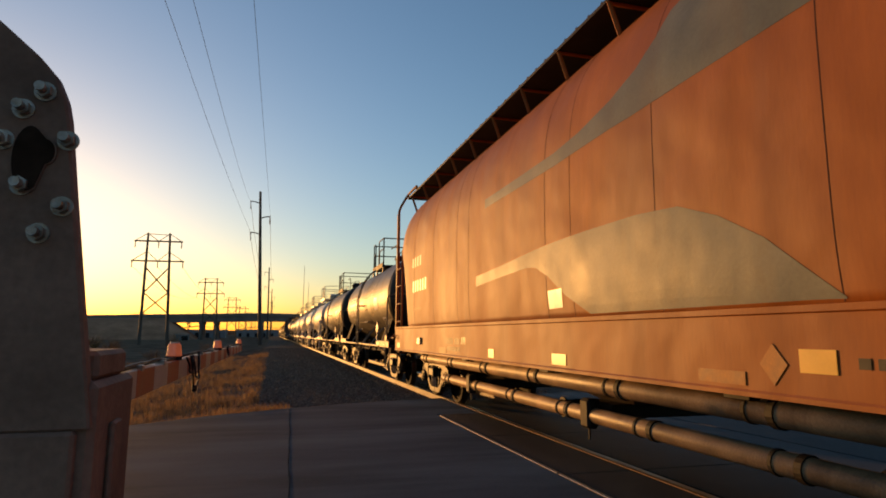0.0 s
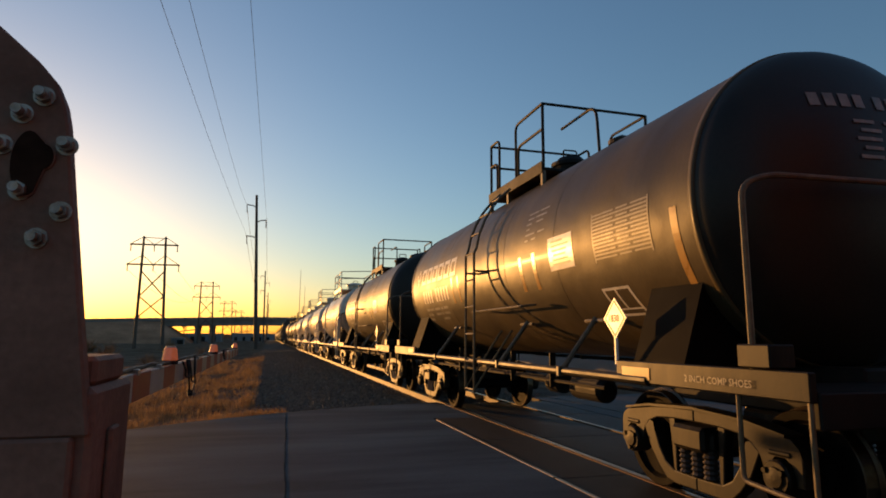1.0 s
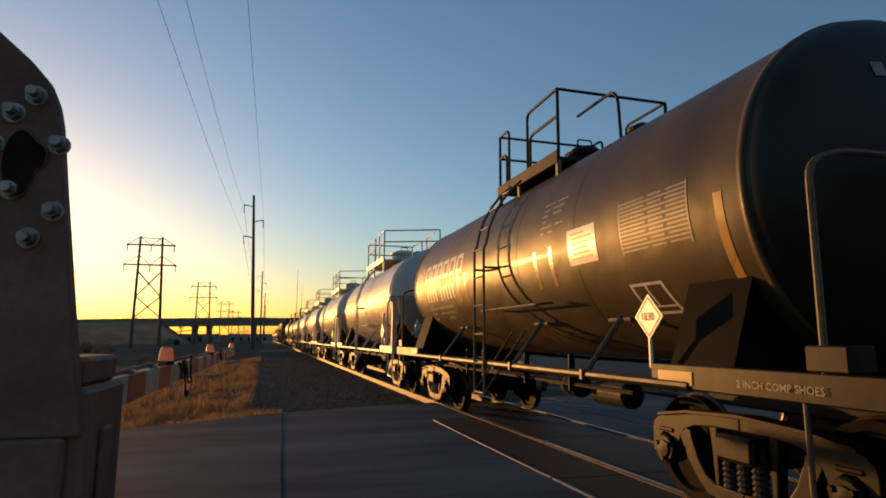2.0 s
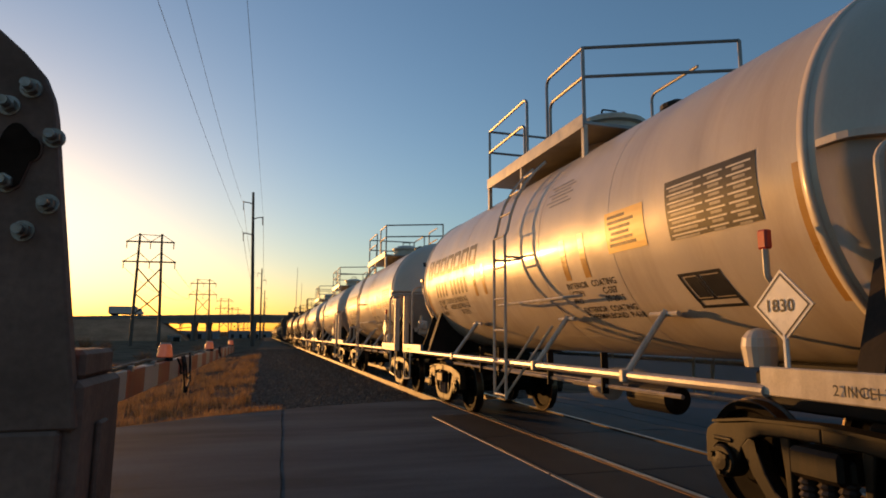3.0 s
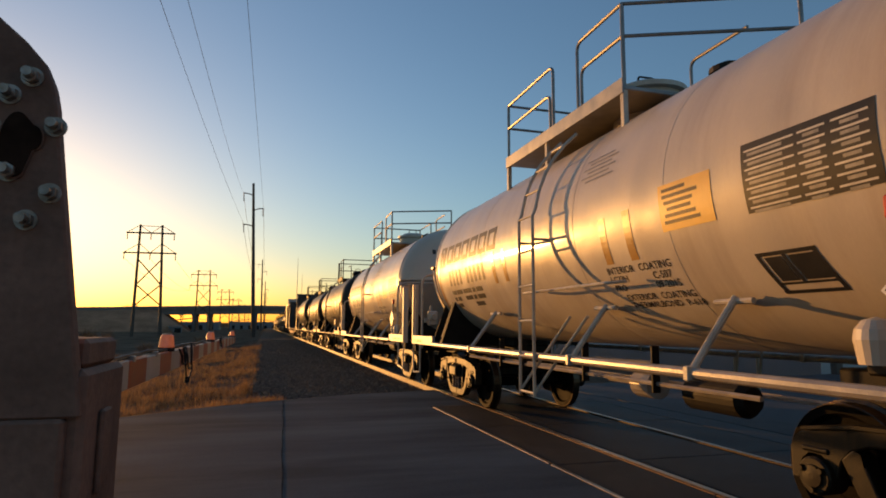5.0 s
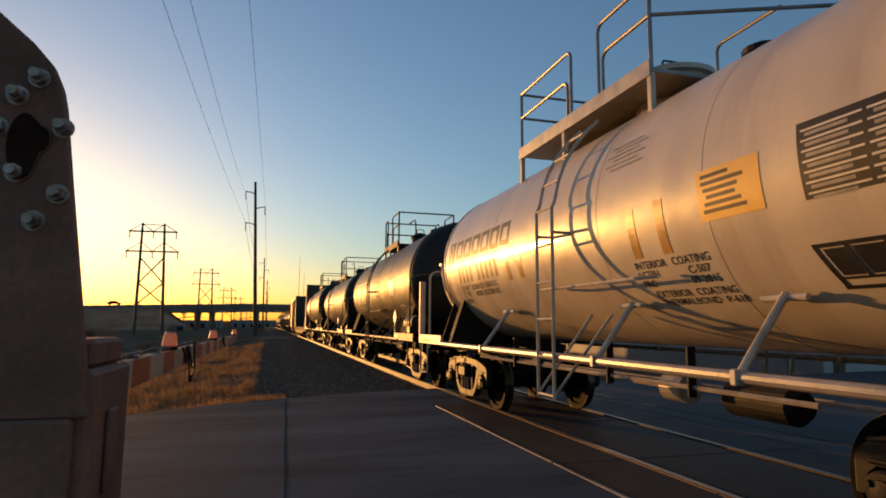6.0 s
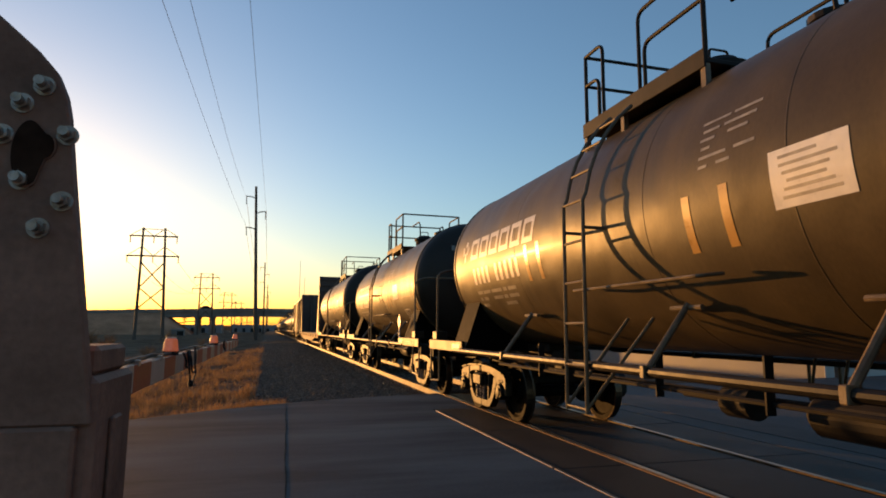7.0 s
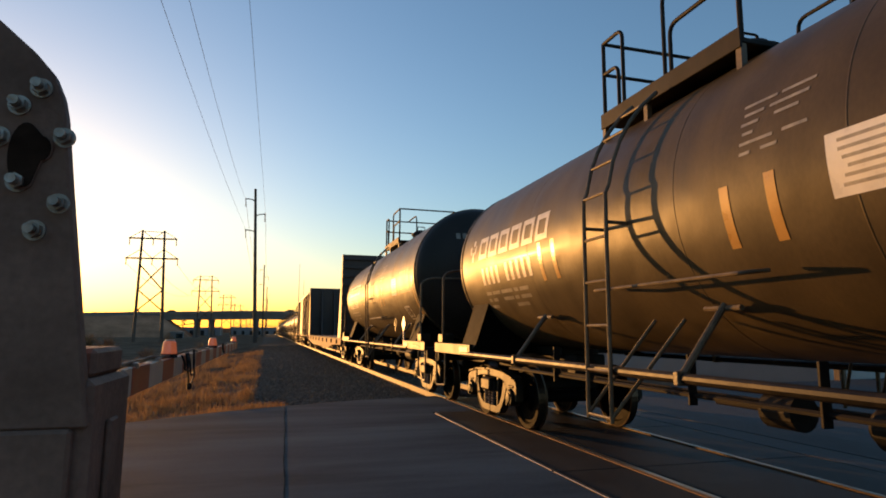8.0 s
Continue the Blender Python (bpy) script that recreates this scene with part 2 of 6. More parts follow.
def prism(bm, outline, axis, lo, hi, mat=0):
    """Extrudes a 2D outline along an axis (0 x, 1 y, 2 z)."""
    def put(p, d):
        q = list(p)
        q.insert(axis, d)
        return bm.verts.new(q)
    a0 = [put(p, lo) for p in outline]
    b0 = [put(p, hi) for p in outline]
    n = len(outline)
    fs = [bm.faces.new(a0), bm.faces.new(b0[::-1])]
    fs += [bm.faces.new((a0[i], b0[i], b0[(i + 1) % n], a0[(i + 1) % n])) for i in range(n)]
    for f in fs:
        f.material_index = mat
    bmesh.ops.recalc_face_normals(bm, faces=fs)
    return fs


def lathe(bm, profile, axis="y", sides=48, centre=(0, 0, 0), mats=None):
    """Turns a profile of (along, radius) about an axis."""
    rings = []
    for s, r in profile:
        ring = []
        for k in range(sides):
            c, d = math.cos(2 * math.pi * k / sides) * r, math.sin(2 * math.pi * k / sides) * r
            p = (c, s, d) if axis == "y" else ((s, c, d) if axis == "x" else (c, d, s))
            ring.append(bm.verts.new(Vector(p) + Vector(centre)))
        rings.append(ring)
    for i, (a0, b0) in enumerate(zip(rings, rings[1:])):
        for k in range(sides):
            f = bm.faces.new((a0[k], a0[(k + 1) % sides], b0[(k + 1) % sides], b0[k]))
            if mats:
                f.material_index = mats[i]
    bm.faces.new(rings[0][::-1])
    bm.faces.new(rings[-1])
    bmesh.ops.recalc_face_normals(bm, faces=bm.faces[:])


def slab(name, pts, z0, z1, mat, label, category):
    bm = bmesh.new()
    prism(bm, pts, 2, z0, z1)
    return tagged(part(name, bm, mat), label, category, "", "structure")


# ---- large structure ----
TRACK = 4.62          # the track's centre line
GAUGE = 1.505

# ground: one gridded sheet, finer near the crossing, that reaches the horizon
def axis_steps(near, far, step):
    vals, v = [], 0.0
    while v < far:
        vals.append(v)
        v += step if v < near else max(step, (v - near) * 0.35)
    return vals + [far]


def ground_height(x, y):
    rough = noise.noise(Vector((x * 0.35, y * 0.35, 0))) * 0.05 + noise.noise(Vector((x * 0.05, y * 0.05, 3))) * 0.15
    side = abs(x - TRACK)
    z = -0.30 - 0.45 * min(1, max(0, (side - 4.8) / 6)) + rough * min(1, side / 6)
    return min(z, -0.16)


bm = bmesh.new()
right = axis_steps(24, 3000, 0.8)
xs = [-v for v in right[:0:-1]] + right
ahead = axis_steps(60, 4500, 0.8)
ys = [-v for v in axis_steps(20, 400, 2.0)[:0:-1]] + ahead
grid = [[bm.verts.new((x, y, ground_height(x, y))) for x in xs] for y in ys]
for r0, r1 in zip(grid, grid[1:]):
    for i in range(len(xs) - 1):
        bm.faces.new((r0[i], r0[i + 1], r1[i + 1], r1[i]))
tagged(part("ground", bm, M["earth"], smooth=True), "dry brown earth and dead grass beside the railway", "ground", "", "structure")

# the road crosses the track; its far edge bends back from the rails
edge = [(-40, -14), (-12, 3.2), (-5.0, 8.4), (-3.2, 9.8), (-2.1, 10.6), (-1.06, 11.45), (0.4, 12.35), (1.54, 12.9), (2.93, 13.3)]
slab("road", [(2.93, -16), (-40, -16)] + edge, -0.5, -0.012, M["concrete"], "worn grey concrete road up to the crossing", "road")
slab("road", [(TRACK + 1.72, -16), (40, -16), (40, 18.5), (TRACK + 1.72, 14.0)], -0.5, -0.012, M["asphalt"], "dark patched asphalt road beyond the crossing", "road")
slab("road_band", [(TRACK + 2.5, -16), (TRACK + 3.9, -16), (TRACK + 2.9, 14.3), (TRACK + 2.2, 14.1)], -0.011, -0.006, M["panel"], "black fresh asphalt strip along the crossing", "road")

slab("road", [(2.932, 10.81), (TRACK - GAUGE / 2 - 0.08, 10.81), (TRACK - GAUGE / 2 - 0.08, 13.55), (2.932, 13.3)], -0.5, -0.013, M["concrete"], "worn grey concrete apron beside the rail", "road")

# ballast bed with real stones on its shoulder
bm = bmesh.new()
prism(bm, [(TRACK - 5.6, -0.6), (TRACK - 5.45, -0.30), (TRACK - 4.6, -0.262), (TRACK - 2.0, -0.17), (TRACK + 2.0, -0.17), (TRACK + 4.4, -0.27), (TRACK + 5.6, -0.42), (TRACK + 5.7, -0.6)], 1, 13.0, 1500)
tagged(part("ballast_bed", bm, M["ballast"]), "dark crushed stone ballast under the track", "ballast", "", "structure")
rng = np.random.RandomState(4)


def scatter_stones(n):
    base = np.array([(1, 0, 0), (0, 1, 0), (-1, 0, 0), (0, -1, 0), (0, 0, 1), (0, 0, -1)], float)
    tris = np.array([(0, 1, 4), (1, 2, 4), (2, 3, 4), (3, 0, 4), (1, 0, 5), (2, 1, 5), (3, 2, 5), (0, 3, 5)])
    verts, faces = [], []
    for i in range(n):
        y = 13.1 + 60 * rng.rand() ** 2.2
        x = TRACK - 5.15 + 8.5 * rng.rand() - 1.5 * rng.rand() ** 4
        side = abs(x - TRACK)
        z = -0.17 - 0.092 * min(1, max(0, (side - 2.0) / 2.6)) - 0.045 * max(0, side - 4.6)
        s = rng.uniform(0.016, 0.036) * (1 + 0.012 * (y - 13))
        a0 = rng.rand() * 6.28
        rot = np.array([(math.cos(a0), -math.sin(a0), 0), (math.sin(a0), math.cos(a0), 0), (0.2 * rng.randn(), 0.2 * rng.randn(), 1)])
        verts.append((base * (s * rng.uniform(0.6, 1.3, (6, 1)))) @ rot + (x, y, z + s * 0.3))
        faces.append(tris + 6 * i)
    me = bpy.data.meshes.new("ballast_stones")
    me.from_pydata(np.concatenate(verts).tolist(), [], np.concatenate(faces).tolist())
    me.materials.append(M["stone"])
    return new("ballast_stones", me)


tagged(scatter_stones(30000), "grey angular crushed stones on the track bed", "gravel", "", "stuff")

for side in (-1, 1):
    bm = bmesh.new()
    x = TRACK + side * GAUGE / 2
    prism(bm, [(x - 0.07, -0.18), (x - 0.07, -0.165), (x - 0.012, -0.14), (x - 0.012, -0.04), (x - 0.036, -0.03), (x - 0.036, -0.006), (x - 0.028, 0), (x + 0.028, 0), (x + 0.036, -0.006), (x + 0.036, -0.03), (x + 0.012, -0.04), (x + 0.012, -0.14), (x + 0.07, -0.165), (x + 0.07, -0.18)], 1, -60, 1500)
    for f in bm.faces:
        f.material_index = 1 if f.normal.z > 0.3 and f.calc_center_median().z > -0.01 else 0
    tagged(part("rail", bm, [M["rail"], M["head"]]), "steel rail with a bright worn head and rusty web", "rail", "rails of the track", "structure")

# crossing panels between and beside the rails, with flangeway gaps
def crossing_panel(x0, x1, y0, y1):
    bm = bmesh.new()
    block(bm, x0, x1, y0 + 0.008, y1 - 0.008, -0.2, -0.012, 0.008)
    return tagged(part("crossing_panel", bm, M["panel"]), "dark rubber and concrete crossing panel between the rails", "crossing panel", "crossing panels", "structure")


for y0 in np.arange(-13.6, 13.2, 2.44):
    if y0 < 10.5:
        crossing_panel(2.985, TRACK - GAUGE / 2 - 0.05, y0, y0 + 2.44)
    crossing_panel(TRACK - GAUGE / 2 + 0.1, TRACK + GAUGE / 2 - 0.1, y0, y0 + 2.44)
    crossing_panel(TRACK + GAUGE / 2 + 0.05, TRACK + 1.7, y0, y0 + 2.44)


def edge_iron(x, y0, y1):
    bm = bmesh.new()
    block(bm, x - 0.022, x + 0.022, y0, y1, -0.15, -0.002, 0.005)
    return tagged(part("edge_angle", bm, M["head"]), "bright steel angle iron along the crossing panels", "edge iron", "edge irons", "structure")


for y0, y1 in ((-8.4, -1.1), (-1.08, 5.93), (5.97, 10.6)):
    edge_iron(2.955, y0, y1)
for y0, y1 in ((-8.2, 4.5), (4.53, 13.0)):
    bm = bmesh.new()
    block(bm, TRACK - GAUGE / 2 - 0.075, TRACK - GAUGE / 2 - 0.05, y0, y1, -0.15, -0.004)
    tagged(part("flange_strip", bm, M["rail_web"]), "rusty steel strip beside the rail", "edge iron", "edge irons", "structure")

# ties beyond the crossing
tie_bm = bmesh.new()
block(tie_bm, -1.3, 1.3, -0.115, 0.115, -0.36, -0.155, 0.012)
tie = part("tie", tie_bm, M["tie"])
tagged(tie, "weathered dark timber railway tie", "tie", "ties under the rails", "structure")
tie.matrix_basis = pose(TRACK, 13.6, 0)
for k in range(1, 90):
    copy_thing(tie, pose(TRACK + random.uniform(-0.03, 0.03), 13.6 + 0.53 * k, 0, 0, 0, random.uniform(-1, 1)))

# joint of the road slabs: a narrow sealed groove
bm = bmesh.new()
pts = [(0.10 + 0.0275 * (y - 2) + 0.02 * noise.noise(Vector((y * 0.9, 0, 2))), y) for y in [2.0 + 0.34 * k for k in range(31)]]
for i, ((xa, ya), (xb, yb)) in enumerate(zip(pts, pts[1:])):
    w = 0.004 + 0.003 * (i % 2)
    prism(bm, [(xa - w, ya), (xa + w, ya), (xb + w, yb), (xb - w, yb)], 2, -0.0115, -0.0085)
tagged(part("slab_joint", bm, M["joint"]), "dark sealed joint between the road slabs", "road joint", "", "structure")


# ---- overpass and distance ----
BRIDGE = 230.0


def overpass():
    top = thing("overpass", "long concrete road overpass with girders on round piers", "overpass", "", "structure")
    def deck_z(x):
        return 9.05 + 0.027 * min(x, 0) - 0.01 * max(x, 0)
    for name, dz0, dz1, y0, y1, mat in (("girder", -2.9, -1.15, 0.6, 11.4, "bridge"), ("deck", -1.15, -0.85, 0, 12, "bridge"), ("parapet", -0.85, 0.0, 0, 0.3, "bridge"), ("parapet", -0.85, 0.0, 11.7, 12, "bridge")):
        bm = bmesh.new()
        xs_ = [-36, -26, -6, 20, 60, 130, 260] if name == "girder" else [-330, -140, -70, -36, -26, -6, 20, 60, 130, 260]
        a0 = [[bm.verts.new((x, BRIDGE + y, deck_z(x) + z)) for y, z in ((y0, dz0), (y1, dz0), (y1, dz1), (y0, dz1))] for x in xs_]
        for r0, r1 in zip(a0, a0[1:]):
            for k in range(4):
                bm.faces.new((r0[k], r0[(k + 1) % 4], r1[(k + 1) % 4], r1[k]))
        bm.faces.new(a0[0][::-1]); bm.faces.new(a0[-1])
        bmesh.ops.recalc_face_normals(bm, faces=bm.faces[:])
        part(name, bm, M[mat], top)
    for x in (-24.9, -20.0, -4.2, 15.5, 42, 75):
        bm = bmesh.new()
        for y in (2.0, 9.5):
            lathe(bm, [(-1.0, 0.75), (deck_z(x) - 3.4, 0.75)], "z", 16, (x, BRIDGE + y, 0))
            lathe(bm, [(-1.2, 1.1), (-0.2, 1.1)], "z", 16, (x, BRIDGE + y, 0))
        block(bm, x - 0.8, x + 0.8, BRIDGE + 0.8, BRIDGE + 11.2, deck_z(x) - 3.7, deck_z(x) - 2.85)
        part("pier", bm, M["bridge"], top)
    for k in range(26):
        bm = bmesh.new()
        x = -150 + k * 9.3
        block(bm, x - 0.08, x + 0.08, BRIDGE + 0.05, BRIDGE + 0.25, deck_z(x) - 0.02, deck_z(x) + 0.35)
        part("rail_post", bm, M["steel"], top)
    return top


overpass()
for sgn, x0 in ((-1, -26.0), (1, 60.0)):
    bm = bmesh.new()
    far = x0 + sgn * 300
    def hz(x):
        return 9.05 + 0.027 * min(x, 0) - 0.01 * max(x, 0) - 1.2
    secs = []
    for x in [x0 + sgn * (300 * (k / 24) ** 1.6) for k in range(25)]:
        t = min(1, abs(x - x0) / 11)
        top = -0.9 + (hz(x) + 0.9) * t
        nz = [noise.noise(Vector((x * 0.13, j * 1.7, 0))) * 0.5 for j in range(6)]
        secs.append([(x, BRIDGE - 16 + nz[0], -0.9), (x, BRIDGE - 8, -0.9 + (top + 0.9) * 0.5 + nz[1]), (x, BRIDGE - 0.5, top), (x, BRIDGE + 12.5, top), (x, BRIDGE + 28, -0.9)])
    vv = [[bm.verts.new(p) for p in s] for s in secs]
    for r0, r1 in zip(vv, vv[1:]):
        for k in range(4):
            bm.faces.new((r0[k], r0[k + 1], r1[k + 1], r1[k]))
    bmesh.ops.recalc_face_normals(bm, faces=bm.faces[:])
    tagged(part("embankment", bm, M["bank"], smooth=True), "brown grassy earth embankment of the overpass approach", "embankment", "", "structure")


def h_tower(x, y, height, spread, lean=0.0):
    """An H-frame pylon: two poles, crossed braces and two crossarms with hanging insulators."""
    t = thing("pylon", "wooden H-frame power pylon with crossed braces", "pylon", "power pylons", at=pose(x, y, -0.75, 0, lean, 0))
    k = height / 21.0
    for s in (-1, 1):
        bm = bmesh.new()
        rod(bm, (s * spread * 0.56, 0, -0.5), (s * spread * 0.44, 0, height), 0.26 * k + 0.06, 10, 0.15 * k + 0.04)
        part("pole", bm, M["pole"], t)
    for z in (0.745, 0.925):
        bm = bmesh.new()
        block(bm, -spread * (1.07 if z < 0.8 else 0.98), spread * (1.07 if z < 0.8 else 0.98), -0.12, 0.12, height * z - 0.13, height * z + 0.13)
        part("crossarm", bm, M["pole"], t)
        for s in (-1, 0, 1):
            bm = bmesh.new()
            xx = s * spread * (1.03 if z < 0.8 else 0.94)
            lathe(bm, [(-1.2 * k + 0.15 * j * k, (0.10 if j % 2 else 0.05) + 0.02) for j in range(9)], "z", 8, (xx, 0, height * z - 0.1))
            part("insulator", bm, M["steel"], t)
    for z0, z1 in ((0.28, 0.46), (0.46, 0.69)):
        for s in (-1, 1):
            bm = bmesh.new()
            rod(bm, (s * spread * 0.5, 0.05, height * z0), (-s * spread * 0.48, 0.05, height * z1), 0.12, 6)
            part("brace", bm, M["pole"], t)
    for s in (-1, 1):
        for z, w in ((0.745, 1.05), (0.925, 0.97)):
            bm = bmesh.new()
            rod(bm, (s * spread * w, 0, height * z), (s * spread * 0.45, 0, height * (z + 0.085 if z < 0.8 else 0.995)), 0.06, 6)
            rod(bm, (0, 0, height * z), (s * spread * 0.45, 0, height * (z + 0.085 if z < 0.8 else 0.995)), 0.06, 6)
            part("tie_rod", bm, M["pole"], t)
    bm = bmesh.new()
    rod(bm, (-spread * 0.45, 0, height * 0.99), (spread * 0.45, 0, height * 0.985), 0.06, 6)
    part("top_tie", bm, M["pole"], t)
    return t


for x, y, hgt in ((-20.9, 120.0, 20.6), (-20.6, 216.0, 20.8), (-20.8, 330.0, 21.0), (-20.8, 440.0, 21.0), (-20.8, 560.0, 21.0), (-20.8, 690.0, 21.0)):
    h_tower(x, y, hgt, 4.2, -0.8)


def power_pole(x, y, height, lean):
    p = thing("power_pole", "tall single power pole with short staggered arms", "power pole", "power poles", at=pose(x, y, -0.6, 0, lean, 0))
    bm = bmesh.new()
    rod(bm, (0, 0, -0.5), (0, 0, height), 0.34, 12, 0.20)
    part("pole", bm, M["pole"], p)
    for s, z in ((-1, 0.935), (1, 0.835), (-1, 0.73)):
        bm = bmesh.new()
        tube(bm, [(0, 0, height * z - 0.4), (s * 0.7, 0, height * z - 0.1), (s * 1.6, 0, height * z)], 0.09)
        part("arm", bm, M["pole"], p)
        bm = bmesh.new()
        lathe(bm, [(-1.4 + 0.14 * j, 0.10 if j % 2 else 0.05) for j in range(11)], "z", 8, (s * 1.55, 0, height * z))
        part("insulator", bm, M["steel"], p)
    return p


power_pole(-2.05, 105.0, 26.2, -2.4)
power_pole(-3.6, -45.0, 26.2, -2.4)
power_pole(-1.9, 228.0, 26.2, -1.0)
power_pole(-1.5, 340.0, 26.2, 0)
power_pole(-1.2, 450.0, 26.2, 0)


def overhead_wire(points, r=0.014):
    bm = bmesh.new()
    tube(bm, points, r, 5)
    return tagged(part("overhead_wire", bm, M["cable"]), "thin black overhead power conductor slung between poles", "wire", "overhead wires")


def parabola(a, m, b, n=28):
    a, m, b = Vector(a), Vector(m), Vector(b)
    return [a * (1 - t) * (1 - 2 * t) + m * 4 * t * (1 - t) + b * t * (2 * t - 1) for t in (i / n for i in range(n + 1))]


for pa, pm, pb in (((-4.6, 105, 19.0), (-5.75, 30, 17.4), (-6.2, -45, 18.4)), ((-4.8, 105, 24.0), (-4.6, 30, 18.0), (-6.4, -45, 23.2)), ((-1.35, 105, 21.6), (-1.68, 30, 18.2), (-2.8, -45, 20.8))):
    overhead_wire(parabola(pa, pm, pb))
for dx, z0, z1 in ((-2.6, 19.0, 18.6), (-2.7, 24.0, 23.4), (0.7, 21.6, 21.2)):
    overhead_wire(parabola((-2.0 + dx, 105, z0), (-2.0 + dx, 166, z0 - 2.4), (-1.9 + dx, 228, z1)), 0.03)
for dx in (-4.3, 0, 4.3):
    overhead_wire(parabola((-20.9 + dx, 120, 13.4), (-20.8 + dx, 168, 10.9), (-20.6 + dx, 216, 13.4)), 0.03)


def mast(x, y, height):
    t = thing("mast", "slender grey steel mast beside the railway", "mast", "masts", at=pose(x, y, -0.6))
    bm = bmesh.new()
    rod(bm, (0, 0, -0.3), (0, 0, height), 0.16, 8, 0.05)
    part("pole", bm, M["steel"], t)
    bm = bmesh.new()
    lathe(bm, [(-0.3, 0.4), (0.3, 0.4), (0.32, 0.2)], "z", 12)
    part("base", bm, M["bridge"], t)


mast(9.6, 212, 25.5)
mast(12.6, 238, 22.0)


def bare_tree(x, y, z, size, seed):
    rnd = random.Random(seed)
    t = thing("bare_tree", "leafless winter tree on the embankment", "tree", "bare trees", at=pose(x, y, z))
    trunk, crown = bmesh.new(), bmesh.new()
    rod(trunk, (0, 0, -0.5), (0, 0, size * 0.4), size * 0.04, 7, size * 0.028)
    def grow(p, d, length, r, depth):
        q = p + d * length
        rod(crown, p, q, r, 4, r * 0.6)
        if depth:
            for _ in range(3):
                e0 = (d + Vector((rnd.uniform(-0.8, 0.8), rnd.uniform(-0.8, 0.8), rnd.uniform(-0.1, 0.6)))).normalized()
                grow(q, e0, length * rnd.uniform(0.6, 0.8), r * 0.55, depth - 1)
    for _ in range(4):
        grow(Vector((0, 0, size * 0.38)), Vector((rnd.uniform(-0.7, 0.7), rnd.uniform(-0.7, 0.7), 1)).normalized(), size * 0.22, size * 0.018, 3)
    part("trunk", trunk, M["pole"], t)
    part("crown", crown, M["pole"], t)


for i, (x, y, z, s) in enumerate(((-52, 262, -0.7, 11.5), (-49, 260, -0.7, 11.0), (-56, 266, -0.7, 10.5), (-60, 262, -0.7, 10.0), (-45.5, 264, -0.7, 10.4), (-33, 262, -0.7, 8.0))):
    bare_tree(x, y, z, s, i)


def tree_line():
    """Bare woods along the horizon: many upright twigs of uneven height."""
    rnd = np.random.RandomState(31)
    verts, faces = [], []
    for k in range(7000):
        x, y = rnd.uniform(-700, 420), rnd.uniform(850, 960)
        crown = 6.0 + 3.2 * noise.noise(Vector((x * 0.03, 0, 1))) + 2.0 * noise.noise(Vector((x * 0.12, 0, 4)))
        h, w, lean = crown * rnd.uniform(0.6, 1.1), rnd.uniform(0.25, 0.9), rnd.uniform(-1.2, 1.2)
        n = len(verts)
        verts += [(x - w, y, -1), (x + w, y, -1), (x + lean + w * 0.6, y, h * 0.7), (x + lean - w * 0.6, y, h * 0.7), (x + lean * 1.4, y, h)]
        faces += [(n, n + 1, n + 2, n + 3), (n + 3, n + 2, n + 4)]
    me = bpy.data.meshes.new("tree_line")
    me.from_pydata(verts, [], faces)
    me.materials.append(M["bank"])
    tagged(new("tree_line", me), "distant line of bare brown winter woods", "woods", "", "stuff")


tree_line()


def far_shed(x, y, w, d, h, mat, label):
    t = thing("shed", label, "building", "distant sheds", at=pose(x, y, -0.9))
    bm = bmesh.new()
    block(bm, -w / 2, w / 2, -d / 2, d / 2, -0.2, h)
    part("wall", bm, M[mat], t)
    bm = bmesh.new()
    prism(bm, [(-w / 2 - 0.3, h), (0, h + w * 0.07), (w / 2 + 0.3, h), (w / 2 + 0.3, h + 0.15), (0, h + w * 0.07 + 0.15), (-w / 2 - 0.3, h + 0.15)], 1, -d / 2 - 0.3, d / 2 + 0.3)
    part("roof", bm, M["steel"], t)
    for k in range(max(1, int(w // 5))):
        bm = bmesh.new()
        xx = -w / 2 + 2.5 + 5 * k
        block(bm, xx - 0.9, xx + 0.9, -d / 2 - 0.06, -d / 2 - 0.004, 0.2, min(2.6, h - 0.4))
        part("door", bm, M["iron"], t)


far_shed(-36, 330, 26, 14, 4.2, "wall", "long pale metal shed far beyond the overpass")
far_shed(-8, 420, 30, 16, 5.0, "wall", "pale distant warehouse seen under the overpass")
far_shed(-26, 195, 3.4, 2.6, 1.9, "wall", "small pale equipment hut on the verge")


